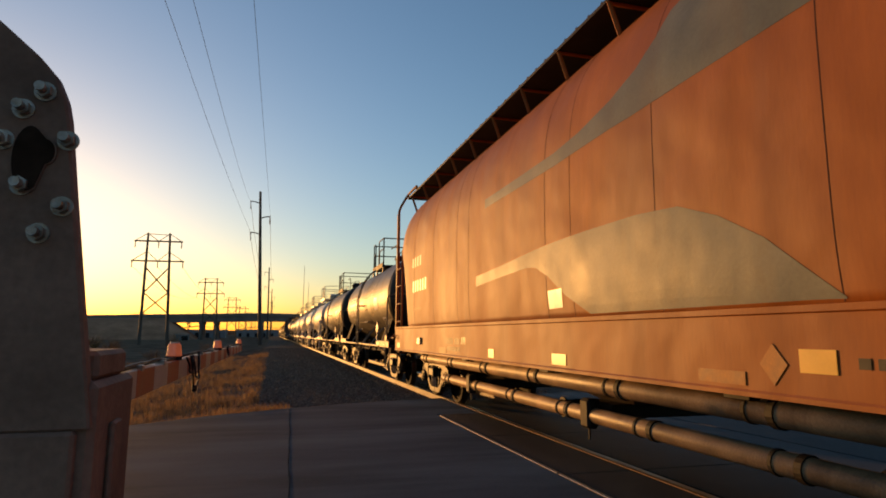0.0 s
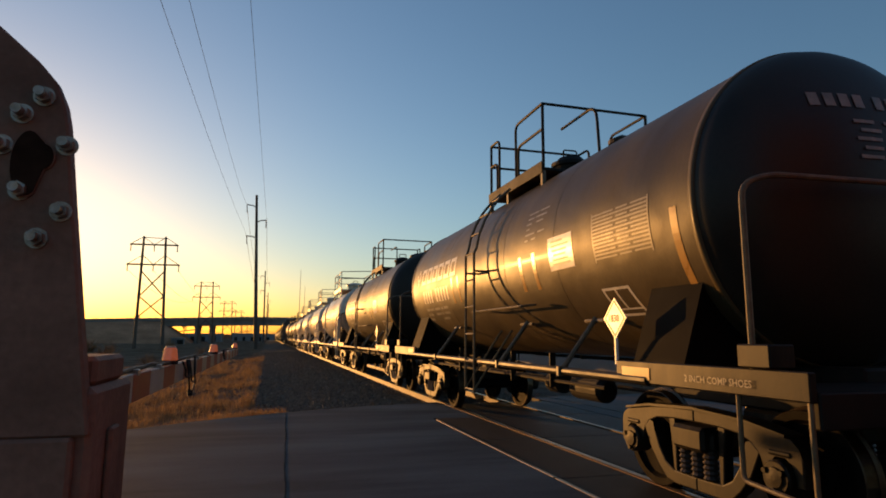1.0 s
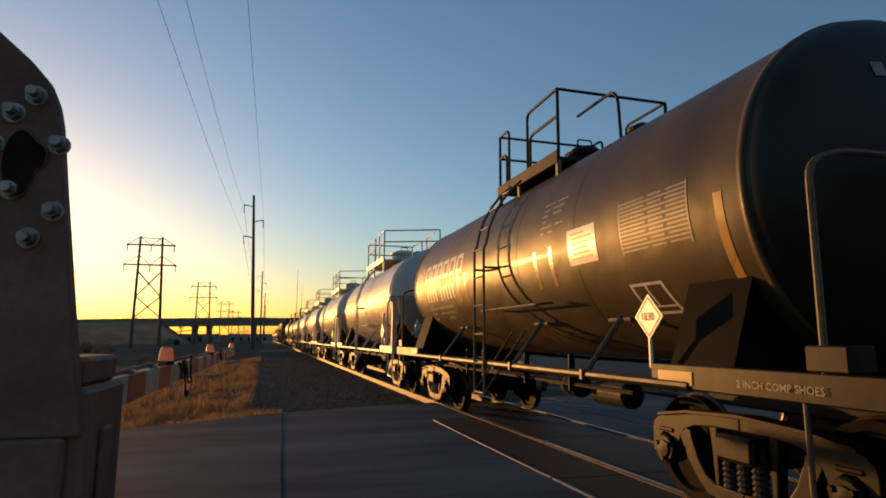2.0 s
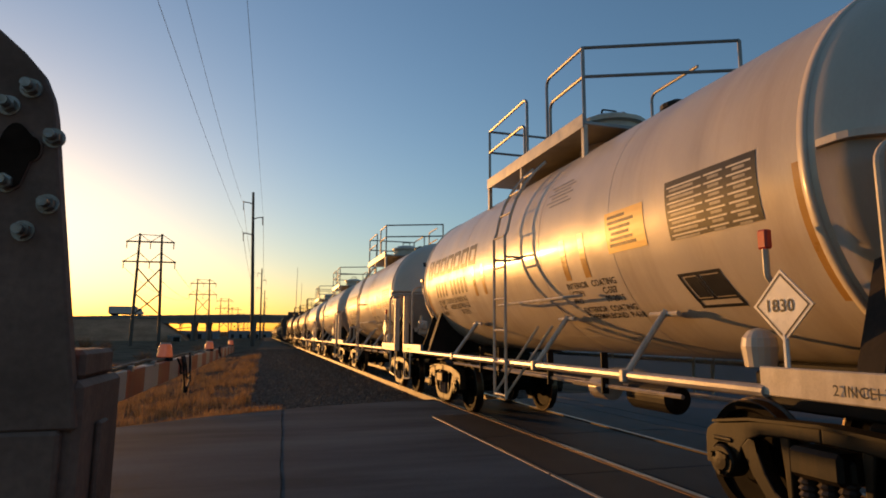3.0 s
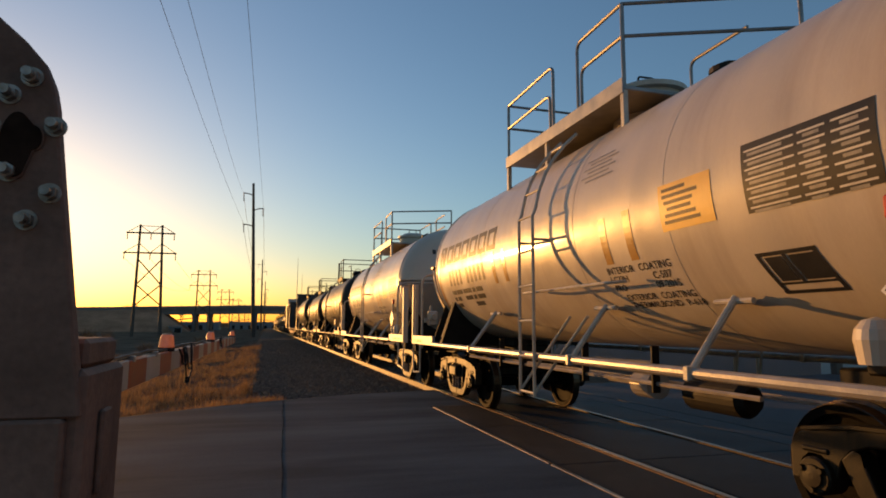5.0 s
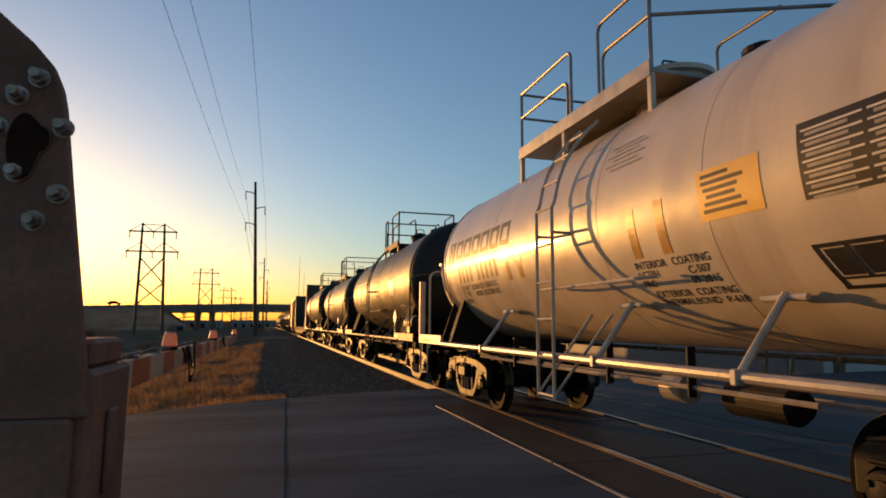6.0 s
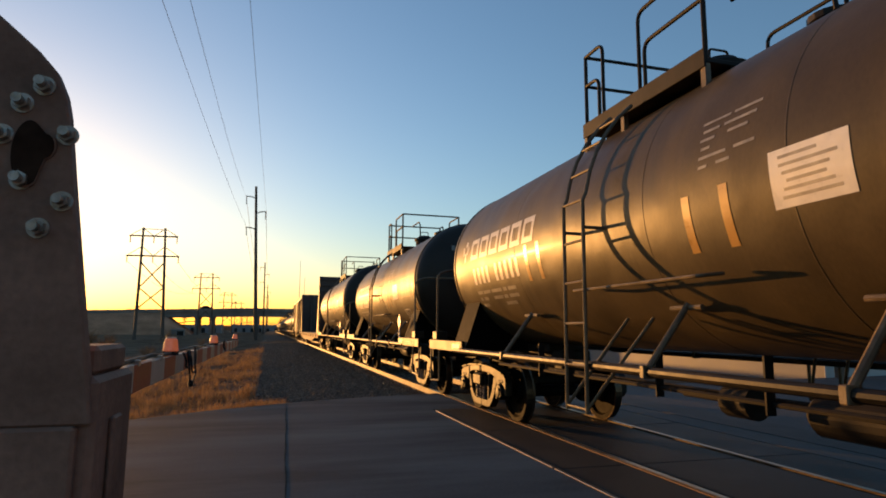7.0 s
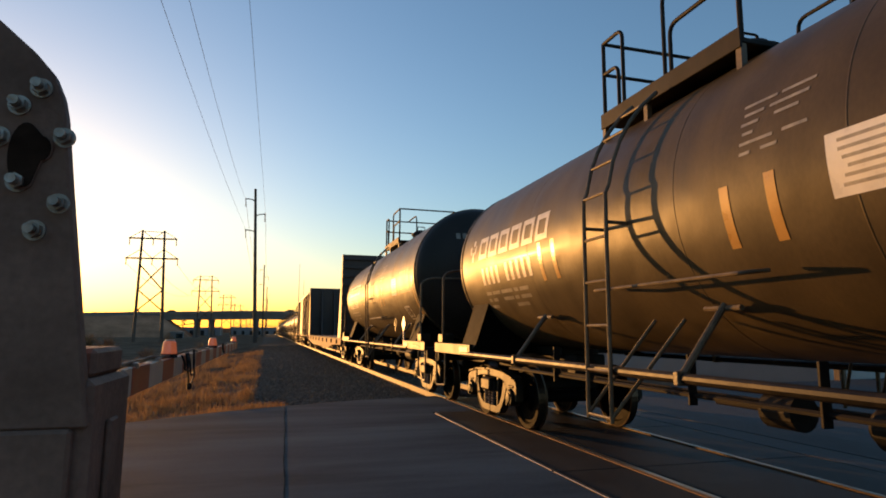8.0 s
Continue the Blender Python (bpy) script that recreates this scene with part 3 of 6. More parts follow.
# ---- running gear ----
def wheelset(parent, y):
    """One axle with two flanged wheels; it turns about the axle."""
    bm = bmesh.new()
    rod(bm, (-1.06, 0, 0), (1.06, 0, 0), 0.08, 12)
    ax = part("axle", bm, M["wheel"], parent, smooth=False)
    ax.location = (0, y, 0.46)
    for s in (-1, 1):
        bm = bmesh.new()
        prof = [(-0.07, 0.09), (-0.07, 0.16), (-0.02, 0.20), (-0.03, 0.36), (-0.07, 0.39), (-0.072, 0.452), (-0.066, 0.459), (0.035, 0.462), (0.05, 0.486), (0.064, 0.486), (0.068, 0.46), (0.068, 0.40), (0.03, 0.37), (0.02, 0.2), (0.08, 0.16), (0.08, 0.09)]
        prof = [(s * -1 * a0, r) for a0, r in prof]
        lathe(bm, prof, "x", 40, (s * GAUGE / 2, 0, 0), [0, 0, 0, 0, 0, 1, 1, 1, 1, 1, 0, 0, 0, 0, 0])
        for k in range(3):
            q = k * 2.0944
            rod(bm, (s * (GAUGE / 2 + 0.02), math.cos(q) * 0.29, math.sin(q) * 0.29), (s * (GAUGE / 2 + 0.034), math.cos(q) * 0.29, math.sin(q) * 0.29), 0.03, 8)
        part("wheel", bm, [M["wheel"], M["tread"]], ax)
    return ax


def bogie(car, y):
    """A three-piece freight bogie with cast side frames, spring groups and roller bearings."""
    bm = bmesh.new()
    block(bm, -1.16, 1.16, -0.2, 0.2, 0.50, 0.70, 0.03)
    block(bm, -0.3, 0.3, -0.3, 0.3, 0.66, 0.80, 0.03)
    b = part("bogie", bm, M["truck"], car)
    b.location = (0, y, 0)
    for s in (-1, 1):
        # cast frame: arched top chord, sloping tension members and columns round three openings
        bm = bmesh.new()
        x0, x1 = min(s * 0.95, s * 1.07), max(s * 0.95, s * 1.07)
        arch = [(1.10, 0.42), (1.10, 0.60), (1.07, 0.68), (1.00, 0.735), (0.86, 0.77), (0.62, 0.80), (0.30, 0.825), (0.0, 0.83), (0.0, 0.725), (0.30, 0.72), (0.52, 0.70), (0.64, 0.655), (0.71, 0.58), (0.755, 0.46), (0.80, 0.55), (0.86, 0.60), (0.95, 0.60), (1.01, 0.55), (1.03, 0.42)]
        sling = [(0.72, 0.60), (0.64, 0.67), (0.58, 0.655), (0.55, 0.58), (0.49, 0.44), (0.41, 0.33), (0.30, 0.275), (0.0, 0.265), (0.0, 0.155), (0.28, 0.155), (0.40, 0.175), (0.50, 0.26), (0.62, 0.40)]
        for e in (-1, 1):
            prism(bm, [(e * y_, z_) for y_, z_ in arch], 0, x0, x1)
            prism(bm, [(e * y_, z_) for y_, z_ in sling], 0, x0, x1)
            prism(bm, [(e * 0.265, 0.25), (e * 0.315, 0.27), (e * 0.33, 0.50), (e * 0.36, 0.73), (e * 0.265, 0.74)], 0, x0 + 0.012, x1 - 0.012)
            block(bm, x0 - 0.012, x1 + 0.012, e * 0.90 - 0.10, e * 0.90 + 0.10, 0.605, 0.645, 0.01)
        bmesh.ops.bevel(bm, geom=[ed for ed in bm.edges if ed.calc_length() > 0.09 and abs(ed.verts[0].co.x - ed.verts[1].co.x) < 0.01], offset=0.014, segments=2, affect="EDGES", profile=0.5)
        # raised flange along the top chord
        prism(bm, [(-0.98, 0.745), (-0.60, 0.803), (0, 0.832), (0.60, 0.803), (0.98, 0.745), (0.98, 0.765), (0.60, 0.825), (0, 0.855), (-0.60, 0.825), (-0.98, 0.765)], 0, x0 - 0.03, x1 + 0.03)
        part("side_frame", bm, M["truck"], b)
        for yy in (-0.15, 0.0, 0.15):
            bm = bmesh.new()
            lathe(bm, [(0.27 + 0.021 * k, 0.066 if k % 2 else 0.05) for k in range(13)], "z", 10, (s * 1.04, yy, 0))
            part("spring", bm, M["spring"], b, "dark coil spring")
        bm = bmesh.new()
        block(bm, s * 1.0 - 0.09, s * 1.0 + 0.14 * s + (0.0 if s > 0 else 0.09), -0.235, 0.235, 0.515, 0.66, 0.02)
        part("bolster_end", bm, M["truck"], b)
        # bolster pocket is not cut out: a thin black plate paints its shade
        bm = bmesh.new()
        xo = s * 1.0 + (0.14 if s > 0 else -0.14)
        block(bm, min(xo, xo + s * 0.004), max(xo, xo + s * 0.004), -0.17, 0.17, 0.545, 0.635, 0.001)
        part("bolster_pocket", bm, M["wheel"], b, "black plate painting the shade of the bolster pocket")
        for yy in (-0.889, 0.889):
            bm = bmesh.new()
            lathe(bm, [(s * 0.95, 0.125), (s * 1.10, 0.125), (s * 1.115, 0.11), (s * 1.115, 0.075), (s * 1.13, 0.07), (s * 1.135, 0.02)], "x", 18, (0, yy, 0.46))
            for k in range(3):
                q = k * 2.0944 + 0.5
                rod(bm, (s * 1.11, yy + math.cos(q) * 0.085, 0.46 + math.sin(q) * 0.085), (s * 1.145, yy + math.cos(q) * 0.085, 0.46 + math.sin(q) * 0.085), 0.02, 6)
            part("bearing", bm, M["truck"], b)
    for yy in (-0.38, 0.38):
        bm = bmesh.new()
        block(bm, -0.85, 0.85, yy - 0.05, yy + 0.05, 0.34, 0.44, 0.01)
        for s in (-1, 1):
            block(bm, s * GAUGE / 2 - 0.05, s * GAUGE / 2 + 0.05, yy - 0.02, yy + (0.09 if yy > 0 else -0.09), 0.28, 0.56, 0.01)
        part("brake_beam", bm, M["iron"], b)
    return b, [wheelset(b, -0.889), wheelset(b, 0.889)]


# ---- paint and writing on curved sides ----
def on_tank(u, v, r, y0, a0, zc):
    """Writing space (u to the reader's right, v up) on the near side of a tank."""
    q = a0 + v / r
    return (-(r + 0.0036) * math.cos(q), y0 - u, zc + (r + 0.0036) * math.sin(q))


def tank_patch(bm, outline_uv, r, y0, a0, zc, steps=1):
    """A painted quad (four corners, u v) that follows the curve."""
    (ua, va), (ub, vb), (uc, vc), (ud, vd) = outline_uv
    n = max(1, int(abs(vd - va) / 0.06) + 1)
    rows_ = []
    for i in range(n + 1):
        f = i / n
        p, q = (ua + (ud - ua) * f, va + (vd - va) * f), (ub + (uc - ub) * f, vb + (vc - vb) * f)
        rows_.append([bm.verts.new(on_tank(*p, r, y0, a0, zc)), bm.verts.new(on_tank(*q, r, y0, a0, zc))])
    for a1, b1 in zip(rows_, rows_[1:]):
        bm.faces.new((a1[0], a1[1], b1[1], b1[0]))


def text_mesh(words, size):
    cu = bpy.data.curves.new("words", "FONT")
    cu.body, cu.size, cu.resolution_u, cu.offset = words, size, 2, size * 0.009
    ob = new("words", cu)
    dg = bpy.context.evaluated_depsgraph_get()
    me = bpy.data.meshes.new_from_object(ob.evaluated_get(dg))
    bpy.data.objects.remove(ob)
    bpy.data.curves.remove(cu)
    return me


def tank_words(car, words, size, y0, ang, mat, r, zc, label="stencilled lettering"):
    me = text_mesh(words, size)
    for v in me.vertices:
        v.co = on_tank(v.co.x, v.co.y, r, y0, radians(ang), zc)
    me.materials.clear()
    me.materials.append(mat)
    ob = new("lettering", me)
    ob.parent = car
    return tagged(ob, label)


def flat_words(car, words, size, y0, z0, x, mat):
    me = text_mesh(words, size)
    for v in me.vertices:
        v.co = (x, y0 - v.co.x, z0 + v.co.y)
    me.materials.clear()
    me.materials.append(mat)
    ob = new("lettering", me)
    ob.parent = car
    return ob


def quad(u0, u1, v0, v1, skew=0.0):
    return [(u0, v0), (u1, v0), (u1 + skew * (v1 - v0), v1), (u0 + skew * (v1 - v0), v1)]


R, ZC, CYL, HEAD = 1.39, 2.59, 4.72, 0.62
PITCH = 12.95


def emblem(car, mat, back):
    """The owner's mark: a panel with a forked shape, and six slanted rings, as plain shapes."""
    bm = bmesh.new()
    if back:
        tank_patch(bm, quad(0, 0.33, -0.02, 0.36, 0.12), R, 4.47, radians(-0.5), ZC)
        part("emblem_panel", bm, mat, car)
        bm = bmesh.new()
        for q in (quad(0.13, 0.17, 0.01, 0.14, 0.1), quad(0.075, 0.11, 0.13, 0.23, -0.2), quad(0.20, 0.235, 0.13, 0.23, 0.4), quad(0.145, 0.215, 0.24, 0.31, 0.1)):
            tank_patch(bm, q, R + 0.0012, 4.45, radians(-0.5), ZC)
        part("emblem", bm, M["white"], car)
    else:
        for q in (quad(0.10, 0.17, 0.0, 0.16, 0.1), quad(0.02, 0.08, 0.13, 0.27, -0.2), quad(0.19, 0.25, 0.13, 0.27, 0.4), quad(0.12, 0.21, 0.27, 0.36, 0.1)):
            tank_patch(bm, q, R, 4.45, radians(-0.5), ZC)
        part("emblem", bm, mat, car)
    w, hgt, th = 0.35, 0.34, 0.075
    for k in range(6):
        u = 0.42 + k * 0.427
        bm = bmesh.new()
        for q in (quad(u, u + w, 0, th, 0.12), quad(u + 0.03, u + w + 0.03, hgt - th, hgt, 0.12), quad(u + 0.009, u + 0.009 + th, th, hgt - th, 0.12), quad(u + w - th + 0.009, u + w + 0.009, th, hgt - th, 0.12)):
            tank_patch(bm, q, R, 4.45, radians(-0.2), ZC)
        part("name_mark", bm, mat, car)


def number_bars(car, mat, y0, ang, hgt, groups, w=0.135, gap=0.062, lift=0.0):
    """The car's registration, as plain bars of its size."""
    u = 0.0
    for g in groups:
        for _ in range(g):
            bm = bmesh.new()
            tank_patch(bm, quad(u + 0.02, u + w - 0.02, 0, hgt), R + lift, y0, radians(ang), ZC)
            part("number_bar", bm, mat, car)
            u += w + gap
        u += 0.17


def line_bars(car, name, mat, y0, ang, lines, hgt, pitch, lift=0.0):
    """Rows of small unreadable writing as bars; lines: lists of (start, length)."""
    bm = bmesh.new()
    for i, row in enumerate(lines):
        for u, n in row:
            tank_patch(bm, quad(u, u + n, -i * pitch, -i * pitch + hgt), R + lift, y0, radians(ang), ZC)
    tagged(part(name, bm, mat, car), kind="stuff")


def railing(bm, pts, r=0.022, corner=0.12):
    tube(bm, rounded(pts, corner), r, 8)


def tank_car(kind):
    white = kind == "white"
    cyl = CYL if white else CYL + 0.2
    paint, ink = (M["white"], M["ink"]) if white else (M["black"], M["chalk"])
    fit = M["fitting"] if white else M["dusty"]
    label = "white acid tank car with black stencilled lettering on rails" if white else "grimy black acid tank car with pale stencilled lettering on rails"
    car = thing("tank_car", label, "tank car", "cars of the train")
    wheels = []
    # shell with raised weld seams
    bm = bmesh.new()
    head = [(cyl + HEAD * math.sin(i * math.pi / 24), R * math.cos(i * math.pi / 24)) for i in range(1, 12)] + [(cyl + HEAD, 0.02)]
    prof = [(-s, r) for s, r in head[::-1]]
    prof += [(y, R) for y in (-cyl, -cyl + 0.05, -2.4, 0.0, 2.4, cyl - 0.05, cyl)]
    prof += head
    # on black cars the -y head takes the colour with painted shade
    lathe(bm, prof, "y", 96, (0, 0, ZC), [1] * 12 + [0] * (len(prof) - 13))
    part("tank", bm, [paint, paint if white else M["head_shade"]], car, smooth=True)
    for s in (-1, 1):
        bm = bmesh.new()
        lathe(bm, [(s * cyl - 0.035, R + 0.002), (s * cyl - 0.03, R + 0.012), (s * cyl + 0.03, R + 0.012), (s * cyl + 0.035, R - 0.002)], "y", 96, (0, 0, ZC))
        part("head_band", bm, paint, car, smooth=True)
    for s in (-2.45, -0.85, 2.15):
        bm = bmesh.new()
        lathe(bm, [(s - 0.012, R - 0.003), (s - 0.005, R + 0.0022), (s + 0.005, R + 0.0022), (s + 0.012, R - 0.003)], "y", 96, (0, 0, ZC))
        part("weld_seam", bm, paint, car, smooth=True)
    # stub sills, end platforms and couplers
    for s in (-1, 1):
        bm = bmesh.new()
        block(bm, -0.25, 0.25, s * 3.0, s * 6.05, 0.80, 1.12, 0.02)
        block(bm, -0.33, 0.33, s * 3.3, s * 5.4, 1.08, 1.22, 0.02)
        part("stub_sill", bm, M["iron"], car)
        bm = bmesh.new()
        block(bm, -1.5, 1.5, s * 5.35, s * 6.05, 1.06, 1.12, 0.01)
        block(bm, -1.5, 1.5, s * 5.98, s * 6.06, 0.90, 1.12, 0.01)
        part("end_platform", bm, M["iron"], car)
        for side in (-1, 1):
            bm = bmesh.new()
            block(bm, side * 1.50, side * 1.56, s * (4.42 if white else 4.0), s * 6.05, 1.06, 1.24, 0.008)
            part("side_sill", bm, fit if white else M["truck"], car, "pale lettered side sill" if white else "rust dusted side sill")
            if not white:
                bm = bmesh.new()
                block(bm, side * 1.562, side * 1.567, s * 4.1, s * 4.5, 1.09, 1.19)
                part("reflector", bm, M["tan"], car, "yellow reflective strip")
            # bolster cradle: triangular webs joined by an outer plate
            y_in = 4.10 if s > 0 else (5.0 if white else 4.10)
            deep = 0.14 if white else 0.67
            shape = [(side * 1.46, 1.10), (side * 0.3, 1.10), (side * 0.3, 1.24), (side * 0.72, 1.40), (side * 1.02, 1.64), (side * 1.19, 1.88)]
            bm = bmesh.new()
            prism(bm, shape, 1, s * y_in, s * (y_in + 0.03))
            prism(bm, shape, 1, s * (y_in + 0.62), s * (y_in + 0.65))
            prism(bm, [(side * 1.47, 1.10), (side * 1.44, 1.10), (side * 1.17, 1.90), (side * 1.20, 1.91)], 1, s * (y_in - 0.02), s * (y_in + deep))
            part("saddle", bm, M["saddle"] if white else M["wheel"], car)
        bm = bmesh.new()
        block(bm, -0.12, 0.12, s * 6.0, s * 6.3, 0.82, 0.98, 0.02)
        block(bm, -0.17, 0.15, s * 6.28, s * 6.47, 0.74, 1.04, 0.05)
        block(bm, 0.02, 0.19, s * 6.40, s * 6.50, 0.76, 1.02, 0.04)
        part("coupler", bm, M["wheel"], car)
        bm = bmesh.new()
        tube(bm, [(-0.3, s * 6.05, 0.82), (-0.33, s * 6.2, 0.66), (-0.28, s * 6.36, 0.55), (-0.15, s * 6.47, 0.60)], 0.025, 8)
        part("brake_hose", bm, M["cable"], car)
    for side in (-1, 1):
        bm = bmesh.new()
        tube(bm, [(side * 1.54, -4.45, 1.085), (side * 1.54, 4.45, 1.085)], 0.043, 10)
        part("side_pipe", bm, M["pipe"] if white else M["truck"], car, "long tubular side rail")
        for yy in (-2.9, 2.17, -1.05):
            bm = bmesh.new()
            block(bm, side * 1.48, side * 1.60, yy - 0.03, yy + 0.03, 1.03, 1.14, 0.008)
            rod(bm, (side * 1.54, yy, 1.10), (side * 1.12, yy - 0.02, 1.66), 0.03, 8)
            rod(bm, (side * 1.12, yy - 0.20, 1.63), (side * 1.12, yy + 0.20, 1.63), 0.025, 8)
            part("pipe_brace", bm, fit, car)
        # side ladder: upright, bending over the tank to the platform
        ys_ = (-0.26, 0.14) if white else (-0.14, 0.27)
        for yy in ys_:
            bm = bmesh.new()
            pts = [(side * 1.60, yy, 0.62), (side * 1.60, yy, 2.75)]
            pts += [(side * (R + 0.19) * math.cos(q), yy, ZC + (R + 0.19) * math.sin(q)) for q in (0.15, 0.3, 0.45, 0.6, 0.75, 0.9)]
            tube(bm, pts, 0.021, 8)
            part("ladder_rail", bm, fit, car)
        for k in range(12):
            z = 0.66 + 0.42 * k
            bm = bmesh.new()
            if z < 2.8:
                x = side * 1.60
            else:
                q = 0.12 + (z - 2.8) / 1.9
                if q > 0.9:
                    bm.free()
                    continue
                x, z = side * (R + 0.19) * math.cos(q), ZC + (R + 0.19) * math.sin(q)
            rod(bm, (x, ys_[0], z), (x, ys_[1], z), 0.015, 8)
            part("ladder_rung", bm, fit, car)
        for yy in ys_:
            for p0, p1 in (((side * 1.60, yy, 0.66), (side * 1.2, yy - 0.55, 1.55)), ((side * 1.60, yy, 2.47), (side * 1.36, yy, 2.47))):
                bm = bmesh.new()
                rod(bm, p0, p1, 0.018, 6)
                part("ladder_brace", bm, fit, car)
        bm = bmesh.new()
        tube(bm, rounded([(side * 1.28, 0.40, 1.87), (side * 1.47, 0.35, 1.85), (side * 1.47, -1.65, 1.85), (side * 1.28, -1.70, 1.87)], 0.06), 0.016, 8)
        part("handrail", bm, fit, car)
        # end grab rails and sill steps
        for s in (-1, 1):
            bm = bmesh.new()
            if white:
                tube(bm, rounded([(side * 1.53, s * 5.30, 0.98), (side * 1.53, s * 5.30, 2.42), (side * 1.40, s * 5.36, 2.50), (side * 0.2, s * 5.70, 2.50)], 0.14), 0.024, 8)
            else:
                tube(bm, rounded([(side * 1.53, s * 5.60, 1.12), (side * 1.53, s * 5.60, 2.50), (side * 1.30, s * 5.62, 2.58), (-side * 0.1, s * 5.72, 2.58)], 0.16), 0.022, 8)
            part("grab_rail", bm, fit, car)
            if white:
                bm = bmesh.new()
                block(bm, side * 1.44, side * 1.56, s * 6.00, s * 6.07, 1.05, 2.34, 0.008)
                part("end_post", bm, M["white"], car)
                bm = bmesh.new()
                tube(bm, [(side * 1.53, s * 5.85, 1.1), (side * 1.53, s * 5.85, 2.30)], 0.02, 8)
                part("end_rod", bm, fit, car)
            bm = bmesh.new()
            tube(bm, rounded([(side * 1.53, s * 5.45, 1.06), (side * 1.53, s * 5.45, 0.50), (side * 1.53, s * 6.02, 0.46), (side * 1.53, s * 6.02, 1.06)], 0.05), 0.018, 8)
            part("sill_step", bm, fit, car)
            if not white:
                bm = bmesh.new()
                block(bm, side * 1.36, side * 1.57, s * 5.50, s * 5.78, 1.245, 1.40, 0.01)
                part("step_box", bm, M["truck"], car)
        # danger placard on a post
        py = -4.62 if white else -3.97
        bm = bmesh.new()
        rod(bm, (side * 1.53, py, 1.2), (side * 1.53, py, 1.44), 0.018, 6)
        pd = 0.225 if white else 0.19
        prism(bm, [(py, 1.62 - pd), (py + pd, 1.62), (py, 1.62 + pd), (py - pd, 1.62)], 0, side * 1.535 - 0.006, side * 1.535 + 0.006)
        pl = part("placard", bm, M["placard"], car, "white diamond hazard placard")
        bm = bmesh.new()
        x = side * 1.543
        for f0, f1 in ((pd - 0.022, pd - 0.038),):
            o = [(py, 1.62 - f0), (py + f0, 1.62), (py, 1.62 + f0), (py - f0, 1.62)]
            n_ = [(py, 1.62 - f1), (py + f1, 1.62), (py, 1.62 + f1), (py - f1, 1.62)]
            for k in range(4):
                k2 = (k + 1) % 4
                bm.faces.new([bm.verts.new((x, *p)) for p in (o[k], o[k2], n_[k2], n_[k])])
        part("placard_border", bm, M["ink"], pl)
        if side < 0:
            w = flat_words(car, "1830", pd * 0.5, py + pd * 0.59, 1.62 - pd * 0.17, -1.545, M["ink"])
            w.parent = pl
    # shelf band over the heads of the white cars
    for s in (-1, 1):
        if white:
            n = 28
            outer = [(cyl + 0.10, R + 0.012), (cyl + 0.24, R + 0.012)] + [(cyl + 0.24 + 0.40 * math.sin(k * math.pi / 20), (R + 0.012) * math.cos(k * math.pi / 20)) for k in range(1, 10)]
            bm = bmesh.new()
            rings = [[bm.verts.new((r * math.cos(math.pi * k / n), s * y, ZC - 0.02 - r * math.sin(math.pi * k / n))) for k in range(n + 1)] for y, r in outer]
            for a1, b1 in zip(rings, rings[1:]):
                for k in range(n):
                    bm.faces.new((a1[k], a1[k + 1], b1[k + 1], b1[k]))
            bmesh.ops.solidify(bm, geom=bm.faces[:], thickness=0.012)
            bmesh.ops.recalc_face_normals(bm, faces=bm.faces[:])
            part("head_shield", bm, M["white"], car, "white half shield in front of the tank head", smooth=True)
            bm = bmesh.new()
            edge_pts = [(r * sgn, s * y) for sgn in (1,) for y, r in outer] + [(-r, s * y) for y, r in outer[::-1]]
            lo = [bm.verts.new((x * 1.02, y + s * 0.03, ZC - 0.01)) for x, y in edge_pts]
            up = [bm.verts.new((x * 1.02, y + s * 0.03, ZC + 0.035)) for x, y in edge_pts]
            inn = [bm.verts.new((x * 0.86, y - s * 0.14, ZC + 0.035)) for x, y in edge_pts]
            inl = [bm.verts.new((x * 0.86, y - s * 0.14, ZC - 0.01)) for x, y in edge_pts]
            for k in range(len(edge_pts) - 1):
                for a1, b1 in ((lo, up), (up, inn), (inn, inl), (inl, lo)):
                    bm.faces.new((a1[k], a1[k + 1], b1[k + 1], b1[k]))
            bmesh.ops.recalc_face_normals(bm, faces=bm.faces[:])
            part("head_shelf", bm, M["white"], car, "narrow ledge on the head shield")
            bm = bmesh.new()
            c = (0.35, s * (cyl + 1.02), 2.15)
            tube(bm, [(c[0] + 0.28 * math.cos(k * math.pi / 12), c[1], c[2] + 0.28 * math.sin(k * math.pi / 12)) for k in range(25)], 0.018, 6)
            for k in range(4):
                q = k * math.pi / 4
                rod(bm, (c[0] - 0.28 * math.cos(q), c[1], c[2] - 0.28 * math.sin(q)), (c[0] + 0.28 * math.cos(q), c[1], c[2] + 0.28 * math.sin(q)), 0.012, 6)
            if s < 0:
                part("brake_wheel", bm, M["steel"], car)
            else:
                bm.free()
    if white:
        bm = bmesh.new()
        block(bm, -0.93, -0.70, -6.02, -5.86, 1.45, 1.80, 0.03)
        gear = part("brake_gearbox", bm, M["fitting"], car, "pale hand brake gear housing")
        bm = bmesh.new()
        lathe(bm, [(-6.08, 0.02), (-6.08, 0.07), (-6.03, 0.09), (-6.02, 0.09)], "y", 16, (-0.80, 0, 1.66))
        part("gear_cover", bm, M["fitting"], gear)
        bm = bmesh.new()
        block(bm, -1.02, -0.93, -6.0, -5.9, 1.52, 1.62, 0.01)
        rod(bm, (-0.86, -5.95, 1.80), (-0.86, -5.95, 1.92), 0.035, 8)
        part("brake_lever", bm, M["fitting"], gear)
        bm = bmesh.new()
